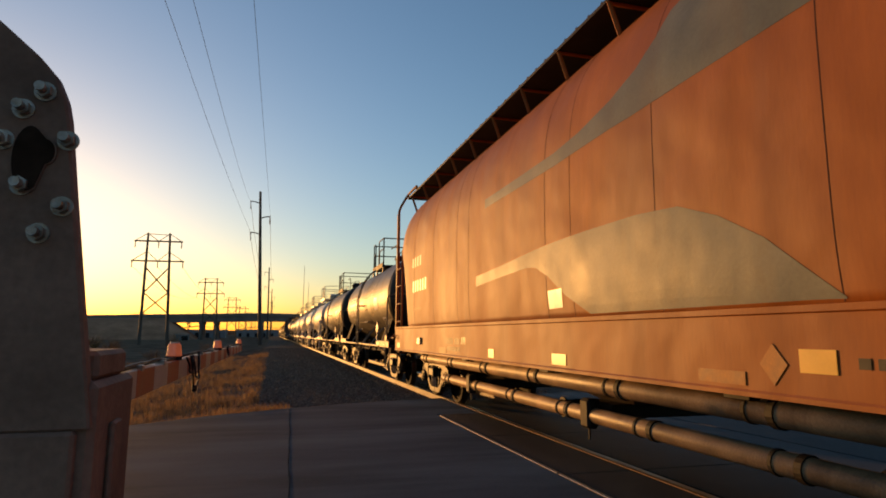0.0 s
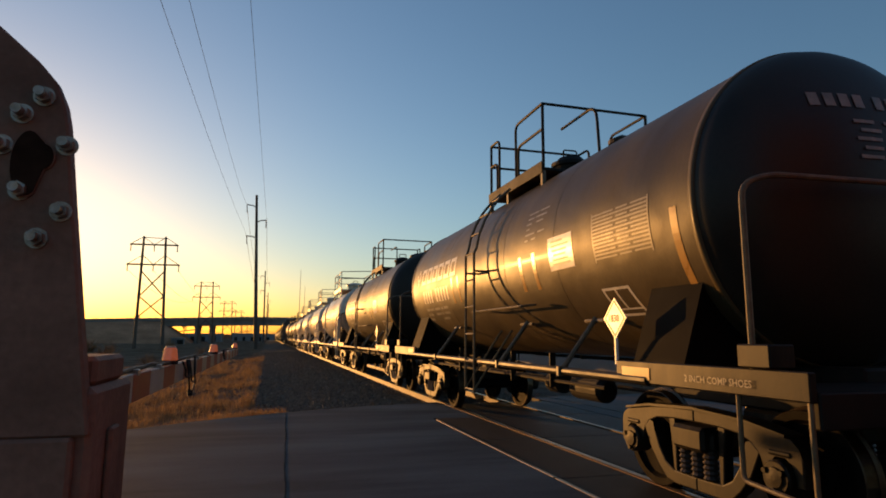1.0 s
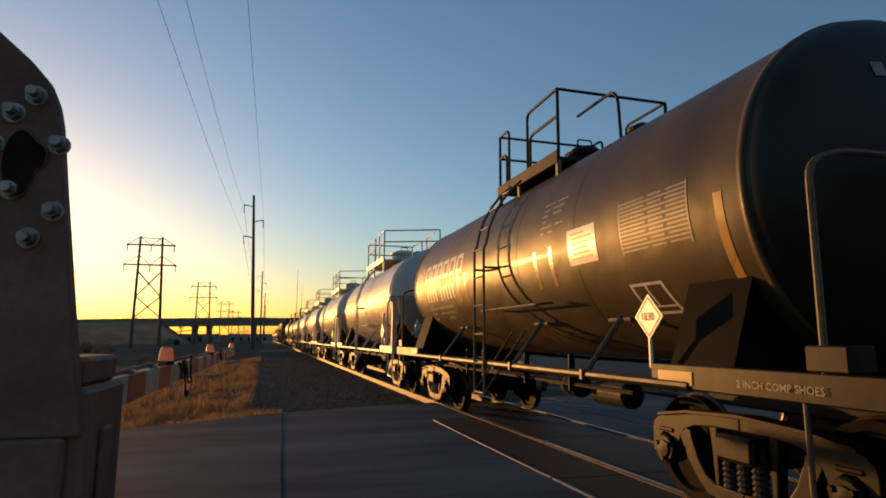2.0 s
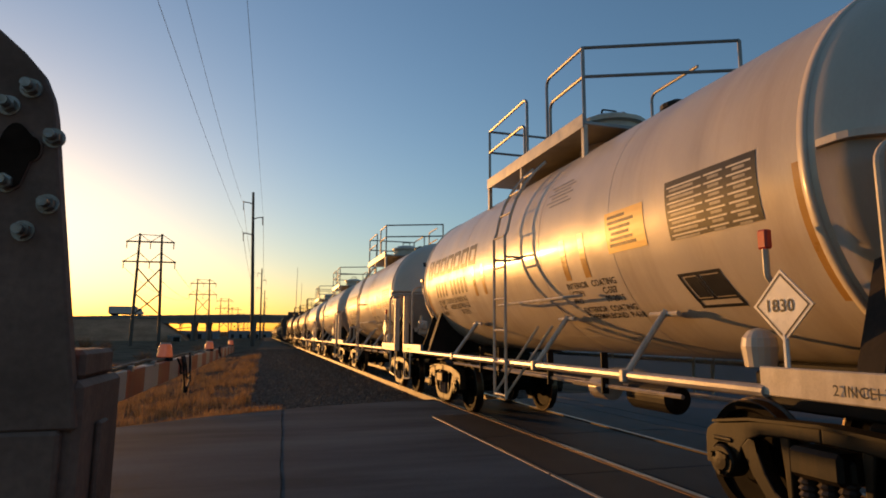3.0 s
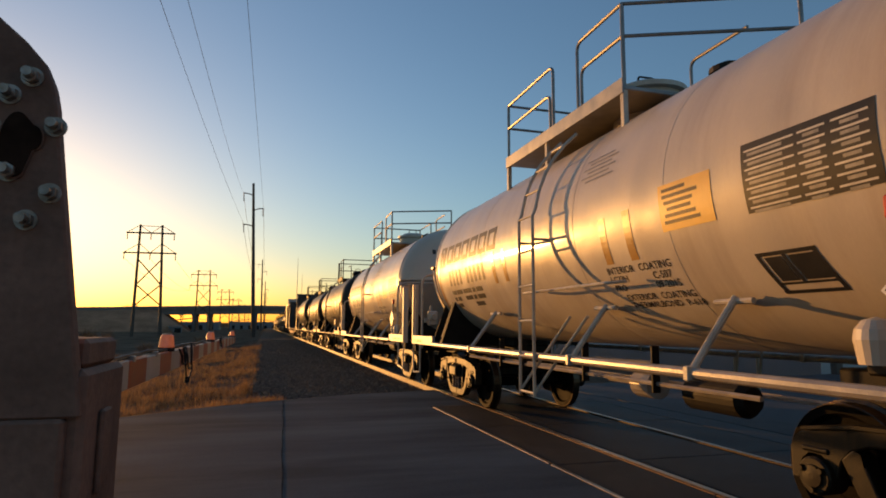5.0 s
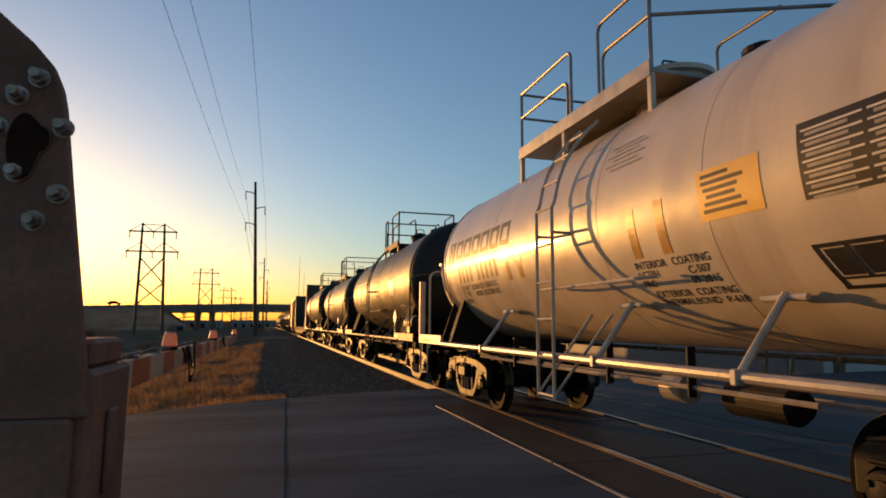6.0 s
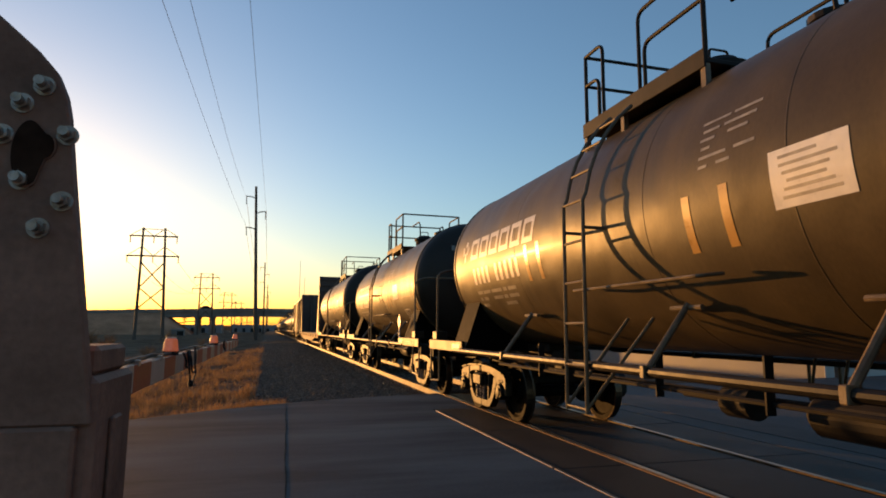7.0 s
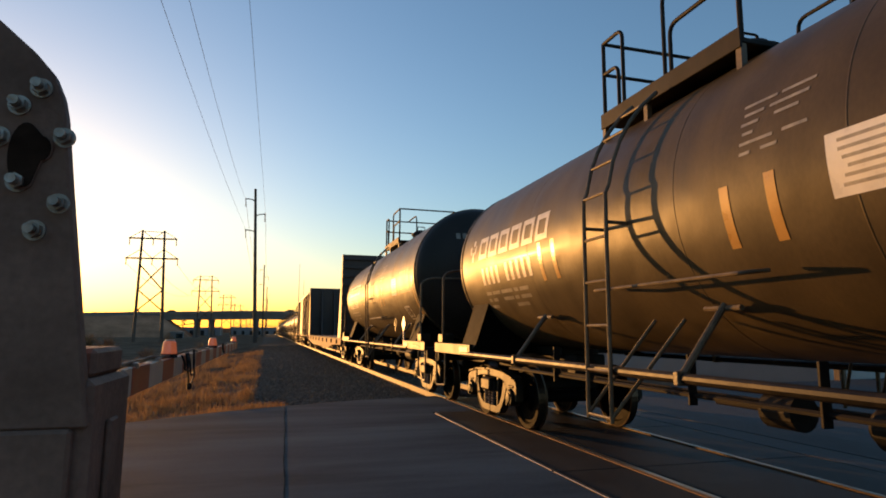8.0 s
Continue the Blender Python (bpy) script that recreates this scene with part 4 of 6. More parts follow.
        lathe(bm, [(1.22, 0.10), (1.36, 0.12), (1.42, 0.11), (1.47, 0.07), (1.49, 0.01)], "z", 18, (-1.28, -4.15, 0))
        part("vent_dome", bm, M["white"], car, "small white domed vent")
        bm = bmesh.new()
        tube(bm, rounded([(-1.30, -4.45, 1.74), (-1.47, -4.45, 1.80), (-1.47, -4.45, 2.10)], 0.05), 0.022, 8)
        hoop = part("tag_post", bm, M["fitting"], car)
        bm = bmesh.new()
        block(bm, -1.50, -1.44, -4.49, -4.41, 2.0, 2.13, 0.012)
        part("red_tag", bm, M["redtag"], hoop, "red marker tag")
    # brake gear below
    bm = bmesh.new()
    lathe(bm, [(-0.36, 0.02), (-0.36, 0.10), (-0.30, 0.145), (0.30, 0.145), (0.36, 0.10), (0.36, 0.02)], "y", 20, (-0.95, -2.5, 0.86))
    part("air_reservoir", bm, M["iron"], car, smooth=False)
    bm = bmesh.new()
    lathe(bm, [(0, 0.02), (0, 0.14), (0.3, 0.14), (0.36, 0.03), (0.9, 0.03)], "y", 16, (-0.75, -1.4, 0.84))
    part("brake_cylinder", bm, M["iron"] if not white else M["pipe"], car)
    for x, z, r in ((-0.55, 0.86, 0.025), (-1.2, 0.92, 0.022), (0.45, 0.84, 0.03)):
        bm = bmesh.new()
        tube(bm, [(x, -3.2, z), (x, 3.2, z)], r, 6)
        part("brake_rod", bm, M["pipe"] if white else M["iron"], car)
    for yy in (-2.0, -0.75, 0.9, 1.7):
        bm = bmesh.new()
        block(bm, -1.25, -1.17, yy - 0.012, yy + 0.012, 0.84, 1.26, 0.004)
        part("hanger", bm, M["iron"], car)
    # top platform, railings and manway
    dz = 0.0 if white else -0.20
    y0, y1 = (-1.2, 2.2) if white else (-1.2, 1.0)
    bm = bmesh.new()
    block(bm, -0.9, 0.9, y0, y1, 4.06 + dz, 4.11 + dz, 0.008)
    part("platform", bm, M["steel"] if white else M["iron"], car, "top walkway platform round the manway")
    for x in (-0.92, 0.905):
        bm = bmesh.new()
        block(bm, x - 0.004, x + 0.02, y0, y1, 4.02 + dz, 4.20 + dz, 0.004)
        part("platform_beam", bm, M["steel"] if white else M["iron"], car)
    for x in (-0.88, 0.88):
        for yy in (y0 + 0.04, (y0 + y1) / 2 + 0.25, y1 - 0.04):
            bm = bmesh.new()
            block(bm, x - 0.03, x + 0.03, yy - 0.03, yy + 0.03, 3.62, 4.06 + dz)
            part("platform_leg", bm, fit, car)
        gap0, gap1 = (0.30, -0.14) if white else (0.32, -0.16)
        for hh in (4.70 + dz, 5.09 + dz):
            bm = bmesh.new()
            railing(bm, [(x, y0 + 0.03, hh), (x, gap1 - (5.09 + dz - hh) * 0.25, hh), (x, gap1 - (5.09 + dz - hh) * 0.25, 4.1 + dz)])
            part("side_railing", bm, M["steel"] if white else M["iron"], car)
            bm = bmesh.new()
            railing(bm, [(x, y1 - 0.03, hh), (x, gap0 + 0.25 + (5.09 + dz - hh) * 0.25, hh), (x, gap0 + 0.25 + (5.09 + dz - hh) * 0.25, 4.1 + dz)])
            part("side_railing", bm, M["steel"] if white else M["iron"], car)
    for yy in (y0 + 0.03, y1 - 0.03):
        bm = bmesh.new()
        for hh in ((4.70 + dz, 5.09 + dz) if white or yy > 0 else (5.09 + dz,)):
            rod(bm, (-0.88, yy, hh), (0.88, yy - (0.75 if white and yy < 0 else 0), hh), 0.022, 8)
        for x in (-0.88, 0.88):
            y2 = yy - (0.75 if white and yy < 0 and x > 0 else 0)
            rod(bm, (x, y2, 3.7 if y2 < yy else 4.1 + dz), (x, y2, 5.09 + dz), 0.024, 8)
        part("end_railing", bm, M["steel"] if white else M["iron"], car)
    for x in (() if white else (-0.6, 0.6)):
        bm = bmesh.new()
        railing(bm, [(x, y0 - 0.02, 4.5), (x, y0 - 1.0, 4.5), (x, y0 - 1.05, 3.85)], 0.02, 0.2)
        part("valve_guard_rail", bm, M["iron"], car)
    bm = bmesh.new()
    mr, mz = (1.0, 0.0) if white else (0.62, -0.16)
    lathe(bm, [(3.85, 0.43 * mr), (4.36 + mz, 0.43 * mr), (4.37 + mz, 0.50 * mr), (4.43 + mz, 0.50 * mr), (4.44 + mz, 0.42 * mr), (4.52 + mz, 0.30 * mr), (4.56 + mz, 0.02)], "z", 28, (0, -0.35, 0))
    mw = part("manway", bm, M["white"] if white else M["iron"], car, "domed manway housing with hinged lid", smooth=False)
    bm = bmesh.new()
    tube(bm, rounded([(-0.12, -0.35, 4.5 + mz), (-0.12, -0.35, 4.66 + mz), (0.12, -0.35, 4.66 + mz), (0.12, -0.35, 4.5 + mz)], 0.04), 0.014, 6)
    part("lid_handle", bm, M["iron"], mw)
    for yy, rr, hh in ((-1.55, 0.16, 4.22), (0.55, 0.14, 4.3)):
        bm = bmesh.new()
        lathe(bm, [(3.85, rr), (hh, rr), (hh + 0.02, rr + 0.04), (hh + 0.08, rr + 0.04), (hh + 0.16, 0.03)], "z", 16, (0.2, yy, 0))
        part("valve", bm, M["truck"], car)
    # paint
    emblem(car, ink, white)
    number_bars(car, ink, 3.95, -17.5, 0.27, (4, 5))
    strip = M["tan"]
    strips = ((1.72 if white else 1.83, -1.5, -21.5), (-1.38, -3.0, -22.5), (-1.81, -2.5, -22.5), (-4.63, -2.0, -42.0)) + (((4.62, -1.0, -40.0), (1.30, -1.5, -21.5)) if white else ((1.46, -1.5, -21.5),))
    for yy, a1, a0 in strips:
        bm = bmesh.new()
        tank_patch(bm, quad(0, 0.12 if white else 0.09, 0, radians(a1 - a0) * R), R, yy, radians(a0), ZC)
        part("reflector_strip", bm, strip, car, "tan reflective strip")
    bm = bmesh.new()
    tank_patch(bm, quad(0, 0.64 if white else 0.60, 0, 0.40), R, -2.38 if white else -2.30, radians(-14.5), ZC)
    part("notice", bm, M["yellow"] if white else M["placard"], car, "orange emergency notice" if white else "white emergency notice")
    line_bars(car, "notice_writing", M["ink"] if white else M["mid"], -2.40 if white else -2.35, -0.8, [[(0.03, 0.3)], [(0.03, 0.44)], [(0.05, 0.36)], [(0.08, 0.3)], [(0.05, 0.38)], [(0.03, 0.44)]], 0.030 if white else 0.022, 0.055, 0.0012)
    if white:
        bm = bmesh.new()
        tank_patch(bm, quad(0, 1.0, 0, 0.50), R, -3.34, radians(-15), ZC)
        part("test_table", bm, M["ink"], car, "black test date table with fine pale lines")
        lines = [[(0.03, 0.42), (0.48, 0.2), (0.72, 0.24)] for _ in range(7)]
        line_bars(car, "table_writing", M["chalk"], -3.34, 3.0, lines, 0.014, 0.068, 0.0012)
        line_bars(car, "table_writing", M["mid"], -3.34, 1.6, [[(0.06, 0.3), (0.52, 0.12), (0.78, 0.12)] for _ in range(7)], 0.022, 0.068, 0.0012)
    else:
        lines = [[(0.0, 1.0)] if k % 2 else [(0.0, 0.42), (0.47, 0.2), (0.72, 0.28)] for k in range(13)]
        line_bars(car, "table_writing", M["stencil"], -3.34, 4.5, lines, 0.018, 0.038, 0.0)
        bm = bmesh.new()
        for q in (quad(0, 0.02, 0, 0.52), quad(0.98, 1.0, 0, 0.52)):
            tank_patch(bm, q, R, -3.34, radians(-15.5), ZC)
        part("test_table", bm, M["stencil"], car)
    bm = bmesh.new()
    for q in (quad(0, 0.50, 0, 0.03, -0.25), quad(-0.07, 0.43, 0.32, 0.35, -0.25), quad(0.0, 0.035, 0.03, 0.32, -0.25), quad(0.465, 0.5, 0.03, 0.32, -0.25), quad(0.2, 0.23, 0.1, 0.32, -0.25), quad(0.02, 0.46, 0.08, 0.1, -0.25)):
        tank_patch(bm, q, R, -3.33, radians(-41.5), ZC)
    part("warning_panel", bm, ink, car)
    if white:
        bm = bmesh.new()
        tank_patch(bm, quad(0.04, 0.19, 0.11, 0.31, -0.25), R, -3.33, radians(-41.5), ZC)
        tank_patch(bm, quad(0.24, 0.45, 0.11, 0.31, -0.25), R, -3.33, radians(-41.5), ZC)
        part("warning_panel", bm, ink, car)
    if white:
        line_bars(car, "small_writing", M["mid"], -0.95, 27.5, [[(0.1 * (k % 2), 0.55)] for k in range(6)], 0.022, 0.055)
    if not white:
        line_bars(car, "coating_writing", M["mid"], -1.60, 20, [[(0, 0.30), (0.34, 0.27)], [(0.02, 0.18), (0.25, 0.32)], [(0, 0.16), (0.3, 0.2)], [(0.02, 0.10)], [(0, 0.30), (0.38, 0.2)], [(0, 0.10), (0.2, 0.14)]], 0.024, 0.075)
        line_bars(car, "weight_writing", M["stencil"], 3.95, -24.5, [[(0, 0.22), (0.26, 0.3), (0.62, 0.42), (1.1, 0.14), (1.3, 0.3)], [(0, 0.12), (0.18, 0.18), (0.62, 0.36), (1.04, 0.14), (1.25, 0.34)], [(0, 0.26), (1.0, 0.4)]], 0.055, 0.115)
    # car number and small writing on the far heads
    for s in (-1,):
        bm = bmesh.new()
        for k in range(9):
            u = -0.62 + k * 0.13 + (0.07 if k > 3 else 0)
            for z0, z1 in ((3.26, 3.38),):
                pts = []
                for x, z in ((u, z0), (u + 0.085, z0), (u + 0.085, z1), (u, z1)):
                    rr = math.hypot(x, z - ZC) / R
                    pts.append(bm.verts.new((x, s * (cyl + HEAD * math.sqrt(max(0, 1 - rr * rr)) + 0.008), z)))
                bm.faces.new(pts)
        for k in range(5):
            x0, x1, z0 = -0.3 + 0.05 * (k % 2), 0.28 + 0.06 * (k % 3), 3.12 - 0.075 * k
            prev = None
            for i in range(7):
                x = x0 + (x1 - x0) * i / 6
                col = []
                for z in (z0, z0 + 0.03):
                    rr = math.hypot(x, z - ZC) / R
                    col.append(bm.verts.new((x, s * (cyl + HEAD * math.sqrt(max(0, 1 - rr * rr)) + 0.008), z)))
                if prev and i % 3:
                    bm.faces.new((prev[0], col[0], col[1], prev[1]))
                prev = col
        tagged(part("head_writing", bm, M["ink"] if white else M["stencil"], car), kind="stuff")
    for yy in (-4.395, 4.395):
        wheels += bogie(car, yy)[1]
    return car


# ---- covered hopper ----
def hop_w(z):
    return 1.58 * (1 - 0.45 * ((z - 2.7) / 2.2) ** 4)


def side_patch(car, name, cols, mat, label=""):
    """A painted field on the curved hopper side; columns of (y, low z, high z)."""
    bm = bmesh.new()
    fine = []
    for (ya, la, ha), (yb, lb, hb) in zip(cols, cols[1:]):
        for i in range(4):
            f = i / 4
            fine.append((ya + (yb - ya) * f, la + (lb - la) * f, ha + (hb - ha) * f))
    fine.append(cols[-1])
    n = 10
    prev = None
    for y, lo, hi in fine:
        col = [bm.verts.new((-(hop_w(lo + (hi - lo) * k / n) + 0.003), y, lo + (hi - lo) * k / n)) for k in range(n + 1)]
        if prev:
            for k in range(n):
                bm.faces.new((prev[k], col[k], col[k + 1], prev[k + 1]))
        prev = col
    bmesh.ops.recalc_face_normals(bm, faces=bm.faces[:])
    return part(name, bm, mat, car, label)


def hopper_car():
    car = thing("hopper_car", "orange curved-side covered hopper car with grey wave stripes", "hopper car", "cars of the train")
    # body shell: cross-sections along the car, bottom rising at the slope sheets
    bm = bmesh.new()
    n = 40
    rows_ = []
    ysec = [-8.42, -8.40, -8.3, -8.0, -7.6, -7.2, -6, -3, 0, 3, 6, 7.2, 7.6, 8.0, 8.3, 8.40, 8.42]
    for y in ysec:
        a0 = abs(y)
        zb = 1.6 if a0 <= 7.2 else 2.66 + (a0 - 7.2) * 1.02
        k = 1.0 - 0.45 * max(0, (a0 - 7.9) / 0.52) ** 2
        top = 4.76 - 0.5 * max(0, (a0 - 7.9) / 0.52) ** 2
        pts = []
        for i in range(n + 1):
            z = zb + (max(top, zb + 0.05) - zb) * i / n
            pts.append((-hop_w(z) * (k if z > 3.6 else k + (1 - k) * 0.4), y, z))
        crown = [(pts[-1][0] * 0.5, y, pts[-1][2] + 0.07), (0, y, pts[-1][2] + 0.1)]
        half = pts + crown
        rows_.append([bm.verts.new(p) for p in half + [(-x, yy, z) for x, yy, z in half[-2::-1]]])
    for r0, r1 in zip(rows_, rows_[1:]):
        for i in range(len(r0) - 1):
            bm.faces.new((r0[i], r0[i + 1], r1[i + 1], r1[i]))
        bm.faces.new((r0[-1], r0[0], r1[0], r1[-1]))
    bm.faces.new(rows_[0]); bm.faces.new(rows_[-1][::-1])
    for y in (-1, 1):
        block(bm, -1.5, 1.5, y * 7.19, y * 7.24, 1.55, 2.75)
    bmesh.ops.recalc_face_normals(bm, faces=bm.faces[:])
    part("body", bm, M["orange"], car, smooth=True)
    for side in (-1, 1):
        bm = bmesh.new()
        prism(bm, [(side * 1.50, 1.07), (side * 1.40, 1.07), (side * 1.40, 1.03), (side * 1.58, 1.03), (side * 1.58, 1.06), (side * 1.57, 1.075), (side * 1.57, 1.56), (side * 1.59, 1.57), (side * 1.59, 1.61), (side * 1.44, 1.62), (side * 1.44, 1.58), (side * 1.50, 1.57)], 1, -8.6, 8.6)
        part("side_sill", bm, M["orange"], car, "long orange side sill")
        # roof walk on brackets
        bm = bmesh.new()
        block(bm, side * 0.62, side * 1.30, -8.6, 8.6, 5.00, 5.04)
        for k in range(60):
            yy = -8.5 + k * 0.288
            block(bm, side * 0.62, side * 1.30, yy, yy + 0.03, 5.04, 5.06)
        part("roof_walk", bm, M["iron"], car, "dark steel grating roof walk")
        for k in range(15):
            yy = -8.6 + k * 1.2
            bm = bmesh.new()
            rod(bm, (side * 1.28, yy, 5.02), (side * 1.12, yy, 4.56), 0.028, 6)
            rod(bm, (side * 1.28, yy, 4.99), (side * 0.62, yy, 4.99), 0.025, 6)
            rod(bm, (side * 0.64, yy, 4.99), (side * 0.64, yy, 4.78), 0.025, 6)
            part("walk_bracket", bm, M["orange"], car)
        for s in (-1, 1):
            for yy in (8.66, 8.12):
                bm = bmesh.new()
                if yy > 8.5:
                    tube(bm, rounded([(side * 1.52, s * yy, 1.40), (side * 1.52, s * yy, 4.72), (side * 1.30, s * (yy - 0.12), 5.12), (side * 1.30, s * (yy - 1.1), 5.12), (side * 1.30, s * (yy - 1.1), 5.04)], 0.15), 0.032, 8)
                    block(bm, side * 1.49, side * 1.56, s * yy - 0.05, s * yy + 0.05, 1.35, 4.6, 0.01)
                else:
                    tube(bm, [(side * 1.52, s * yy, 1.60), (side * 1.52, s * yy, 3.55)], 0.026, 8)
                part("ladder_rail", bm, M["orange"], car)
            for z in (1.75, 2.2, 2.65, 3.1):
                bm = bmesh.new()
                rod(bm, (side * 1.54, s * 8.66, z), (side * 1.54, s * 8.12, z), 0.017, 8)
                part("ladder_rung", bm, M["orange"], car)
            bm = bmesh.new()
            tube(bm, rounded([(side * 1.53, s * 8.1, 1.06), (side * 1.53, s * 8.1, 0.48), (side * 1.53, s * 8.55, 0.48), (side * 1.53, s * 8.55, 1.06)], 0.05), 0.02, 8)
            part("sill_step", bm, M["iron"], car)
            bm = bmesh.new()
            tube(bm, rounded([(side * 1.58, s * 8.72, 1.42), (side * 1.66, s * 8.72, 1.34), (side * 1.66, s * 8.35, 1.34), (side * 1.58, s * 8.35, 1.42)], 0.03), 0.014, 8)
            part("grab_iron", bm, M["orange"], car)
            bm = bmesh.new()
            block(bm, side * 1.2, side * 1.28, s * 7.7, s * 7.8, 1.1, 3.3, 0.01)
            part("end_post", bm, M["orange"], car)
            # reflective plates along the sill
            for yy, w in (((8.0, 0.34), (1.4, 0.22), (-0.8, 0.34)) if s > 0 else ((7.0, 0.34),)):
                bm = bmesh.new()
                block(bm, side * 1.572, side * 1.577, s * yy, s * (yy + w), 1.10, 1.22)
                part("reflector", bm, M["tan"], car, "yellow reflective plate")
    for s in (-1, 1):
        bm = bmesh.new()
        block(bm, -1.5, 1.5, s * 8.3, s * 8.6, 1.06, 1.16, 0.01)
        block(bm, -1.5, 1.5, s * 8.54, s * 8.62, 0.95, 1.3, 0.01)
        block(bm, -0.3, 0.3, s * 5.2, s * 8.6, 0.78, 1.1, 0.02)
        part("end_sill", bm, M["orange"], car)
        bm = bmesh.new()
        block(bm, -0.12, 0.12, s * 8.6, s * 8.9, 0.82, 0.98, 0.02)
        block(bm, -0.17, 0.17, s * 8.86, s * 9.1, 0.74, 1.04, 0.05)
        part("coupler", bm, M["wheel"], car)
    for yy in (-4.1, 0.0, 4.1):
        bm = bmesh.new()
        a0 = [bm.verts.new((x, yy + y, 1.2)) for x, y in ((-1.35, -1.7), (1.35, -1.7), (1.35, 1.7), (-1.35, 1.7))]
        b0 = [bm.verts.new((x, yy + y, 0.62)) for x, y in ((-0.5, -0.4), (0.5, -0.4), (0.5, 0.4), (-0.5, 0.4))]
        for k in range(4):
            bm.faces.new((a0[k], a0[(k + 1) % 4], b0[(k + 1) % 4], b0[k]))
        bm.faces.new(b0)
        bmesh.ops.recalc_face_normals(bm, faces=bm.faces[:])
        part("outlet_hopper", bm, M["boxcar"], car)
        bm = bmesh.new()
        block(bm, -0.75, 0.75, yy - 0.35, yy + 0.35, 0.46, 0.62, 0.02)
        rod(bm, (-1.15, yy + 0.1, 0.56), (-0.7, yy + 0.1, 0.56), 0.09, 14)
        rod(bm, (-1.17, yy + 0.1, 0.56), (-1.14, yy + 0.1, 0.56), 0.12, 14)
        part("outlet_gate", bm, M["iron"], car)
        bm = bmesh.new()
        block(bm, -1.30, -1.16, yy - 0.75, yy - 0.55, 0.42, 0.74, 0.03)
        rod(bm, (-1.23, yy - 0.65, 0.42), (-1.23, yy - 0.65, 0.30), 0.012, 6)
        part("valve_handle", bm, M["iron"], car)
    # two long unloading pipes with collars
    for x, z, r, y0, y1 in ((-1.36, 0.92, 0.095, -8.0, 6.3), (-1.20, 0.56, 0.085, -7.6, 5.2)):
        bm = bmesh.new()
        tube(bm, [(x, y0, z), (x, y1, z)], r, 18)
        part("unloading_pipe", bm, M["dustpipe"], car, "long dusty unloading pipe", smooth=True)
        for k in range(8):
            yy = y0 + 0.9 + (y1 - y0 - 1.4) * k / 7
            bm = bmesh.new()
            rod(bm, (x, yy - 0.03, z), (x, yy + 0.03, z), r + 0.014, 18)
            part("pipe_collar", bm, M["iron"], car)
            bm = bmesh.new()
            rod(bm, (x, yy + 0.22, z), (x, yy + 0.25, z), r + 0.010, 18)
            part("pipe_clamp", bm, M["iron"], car)
    for k in range(5):
        bm = bmesh.new()
        yy = -6.4 + k * 3.1
        block(bm, -1.5, -1.25, yy, yy + 0.25, 0.99, 1.05, 0.006)
        part("pipe_hanger", bm, M["iron"], car)
    # paint
    g = M["grey_stripe"]
    side_patch(car, "wave_stripe", [(2.16, 2.17, 2.33), (1.0, 2.23, 2.39), (0.2, 2.26, 2.44), (-0.05, 2.24, 2.455), (-0.4, 2.10, 2.47), (-0.8, 1.86, 2.48), (-1.3, 1.64, 2.485), (-2.2, 1.64, 2.48), (-2.76, 1.64, 2.44), (-3.2, 1.64, 2.28), (-3.6, 1.64, 2.06), (-3.9, 1.64, 1.82), (-4.12, 1.635, 1.645)], g, "grey wave stripe")
    side_patch(car, "wave_stripe", [(1.75, 3.34, 3.48), (0.4, 3.35, 3.50), (-0.6, 3.36, 3.52), (-1.2, 3.38, 3.58), (-1.8, 3.40, 3.70), (-2.2, 3.40, 3.84), (-2.45, 3.41, 4.02), (-2.6, 3.41, 4.22), (-2.9, 3.42, 4.34), (-3.6, 3.43, 4.38), (-4.6, 3.45, 4.34), (-5.6, 3.47, 4.1), (-6.6, 3.5, 3.6)], g, "grey wave stripe")
    side_patch(car, "patch", [(-0.38, 1.72, 1.93), (-0.72, 1.73, 1.94)], M["chalk"], "pale repaint patch")
    for yy in (6.50, 4.80, 3.2, 2.55, -0.35, -0.98, -2.47, -4.1, -6.2):
        bm = bmesh.new()
        tube(bm, [(-(hop_w(1.62 + 3.05 * k / 24) - 0.003), yy, 1.62 + 3.05 * k / 24) for k in range(25)], 0.0065, 6)
        part("weld_seam", bm, M["seam"], car)
    def bars(y0, z0, n, w, gap, hgt, mat):
        for k in range(n):
            bm = bmesh.new()
            y = y0 - k * (w + gap)
            vs = [bm.verts.new((-(hop_w(z) + 0.004), yy, z)) for yy, z in ((y, z0), (y - w, z0), (y - w, z0 + hgt), (y, z0 + hgt))]
            bm.faces.new(vs)
            part("number_bar", bm, mat, car)
    bars(6.66, 2.93, 4, 0.10, 0.135, 0.22, M["mid"])
    bars(6.60, 2.37, 6, 0.095, 0.128, 0.25, M["chalk"])
    bars(6.45, 1.96, 7, 0.045, 0.05, 0.05, M["faded"])
    def sill_bars(y0, y1, n, z0, z1, mat):
        step = (y0 - y1) / n
        for k in range(n):
            bm = bmesh.new()
            block(bm, -1.5735, -1.571, y0 - k * step - step * 0.6, y0 - k * step, z0, z1)
            part("name_bar", bm, mat, car)
    sill_bars(3.86, 3.42, 6, 1.26, 1.37, M["decal"])
    sill_bars(3.34, 3.04, 4, 1.26, 1.37, M["decal"])
    sill_bars(2.95, 2.70, 3, 1.265, 1.385, M["ink"])
    sill_bars(3.81, 3.01, 9, 1.14, 1.215, M["decal"])
    bm = bmesh.new()
    block(bm, -1.576, -1.571, 3.88, 4.34, 1.08, 1.19)
    part("notice", bm, M["faded"], car, "faded yellow painted panel")
    bm = bmesh.new()
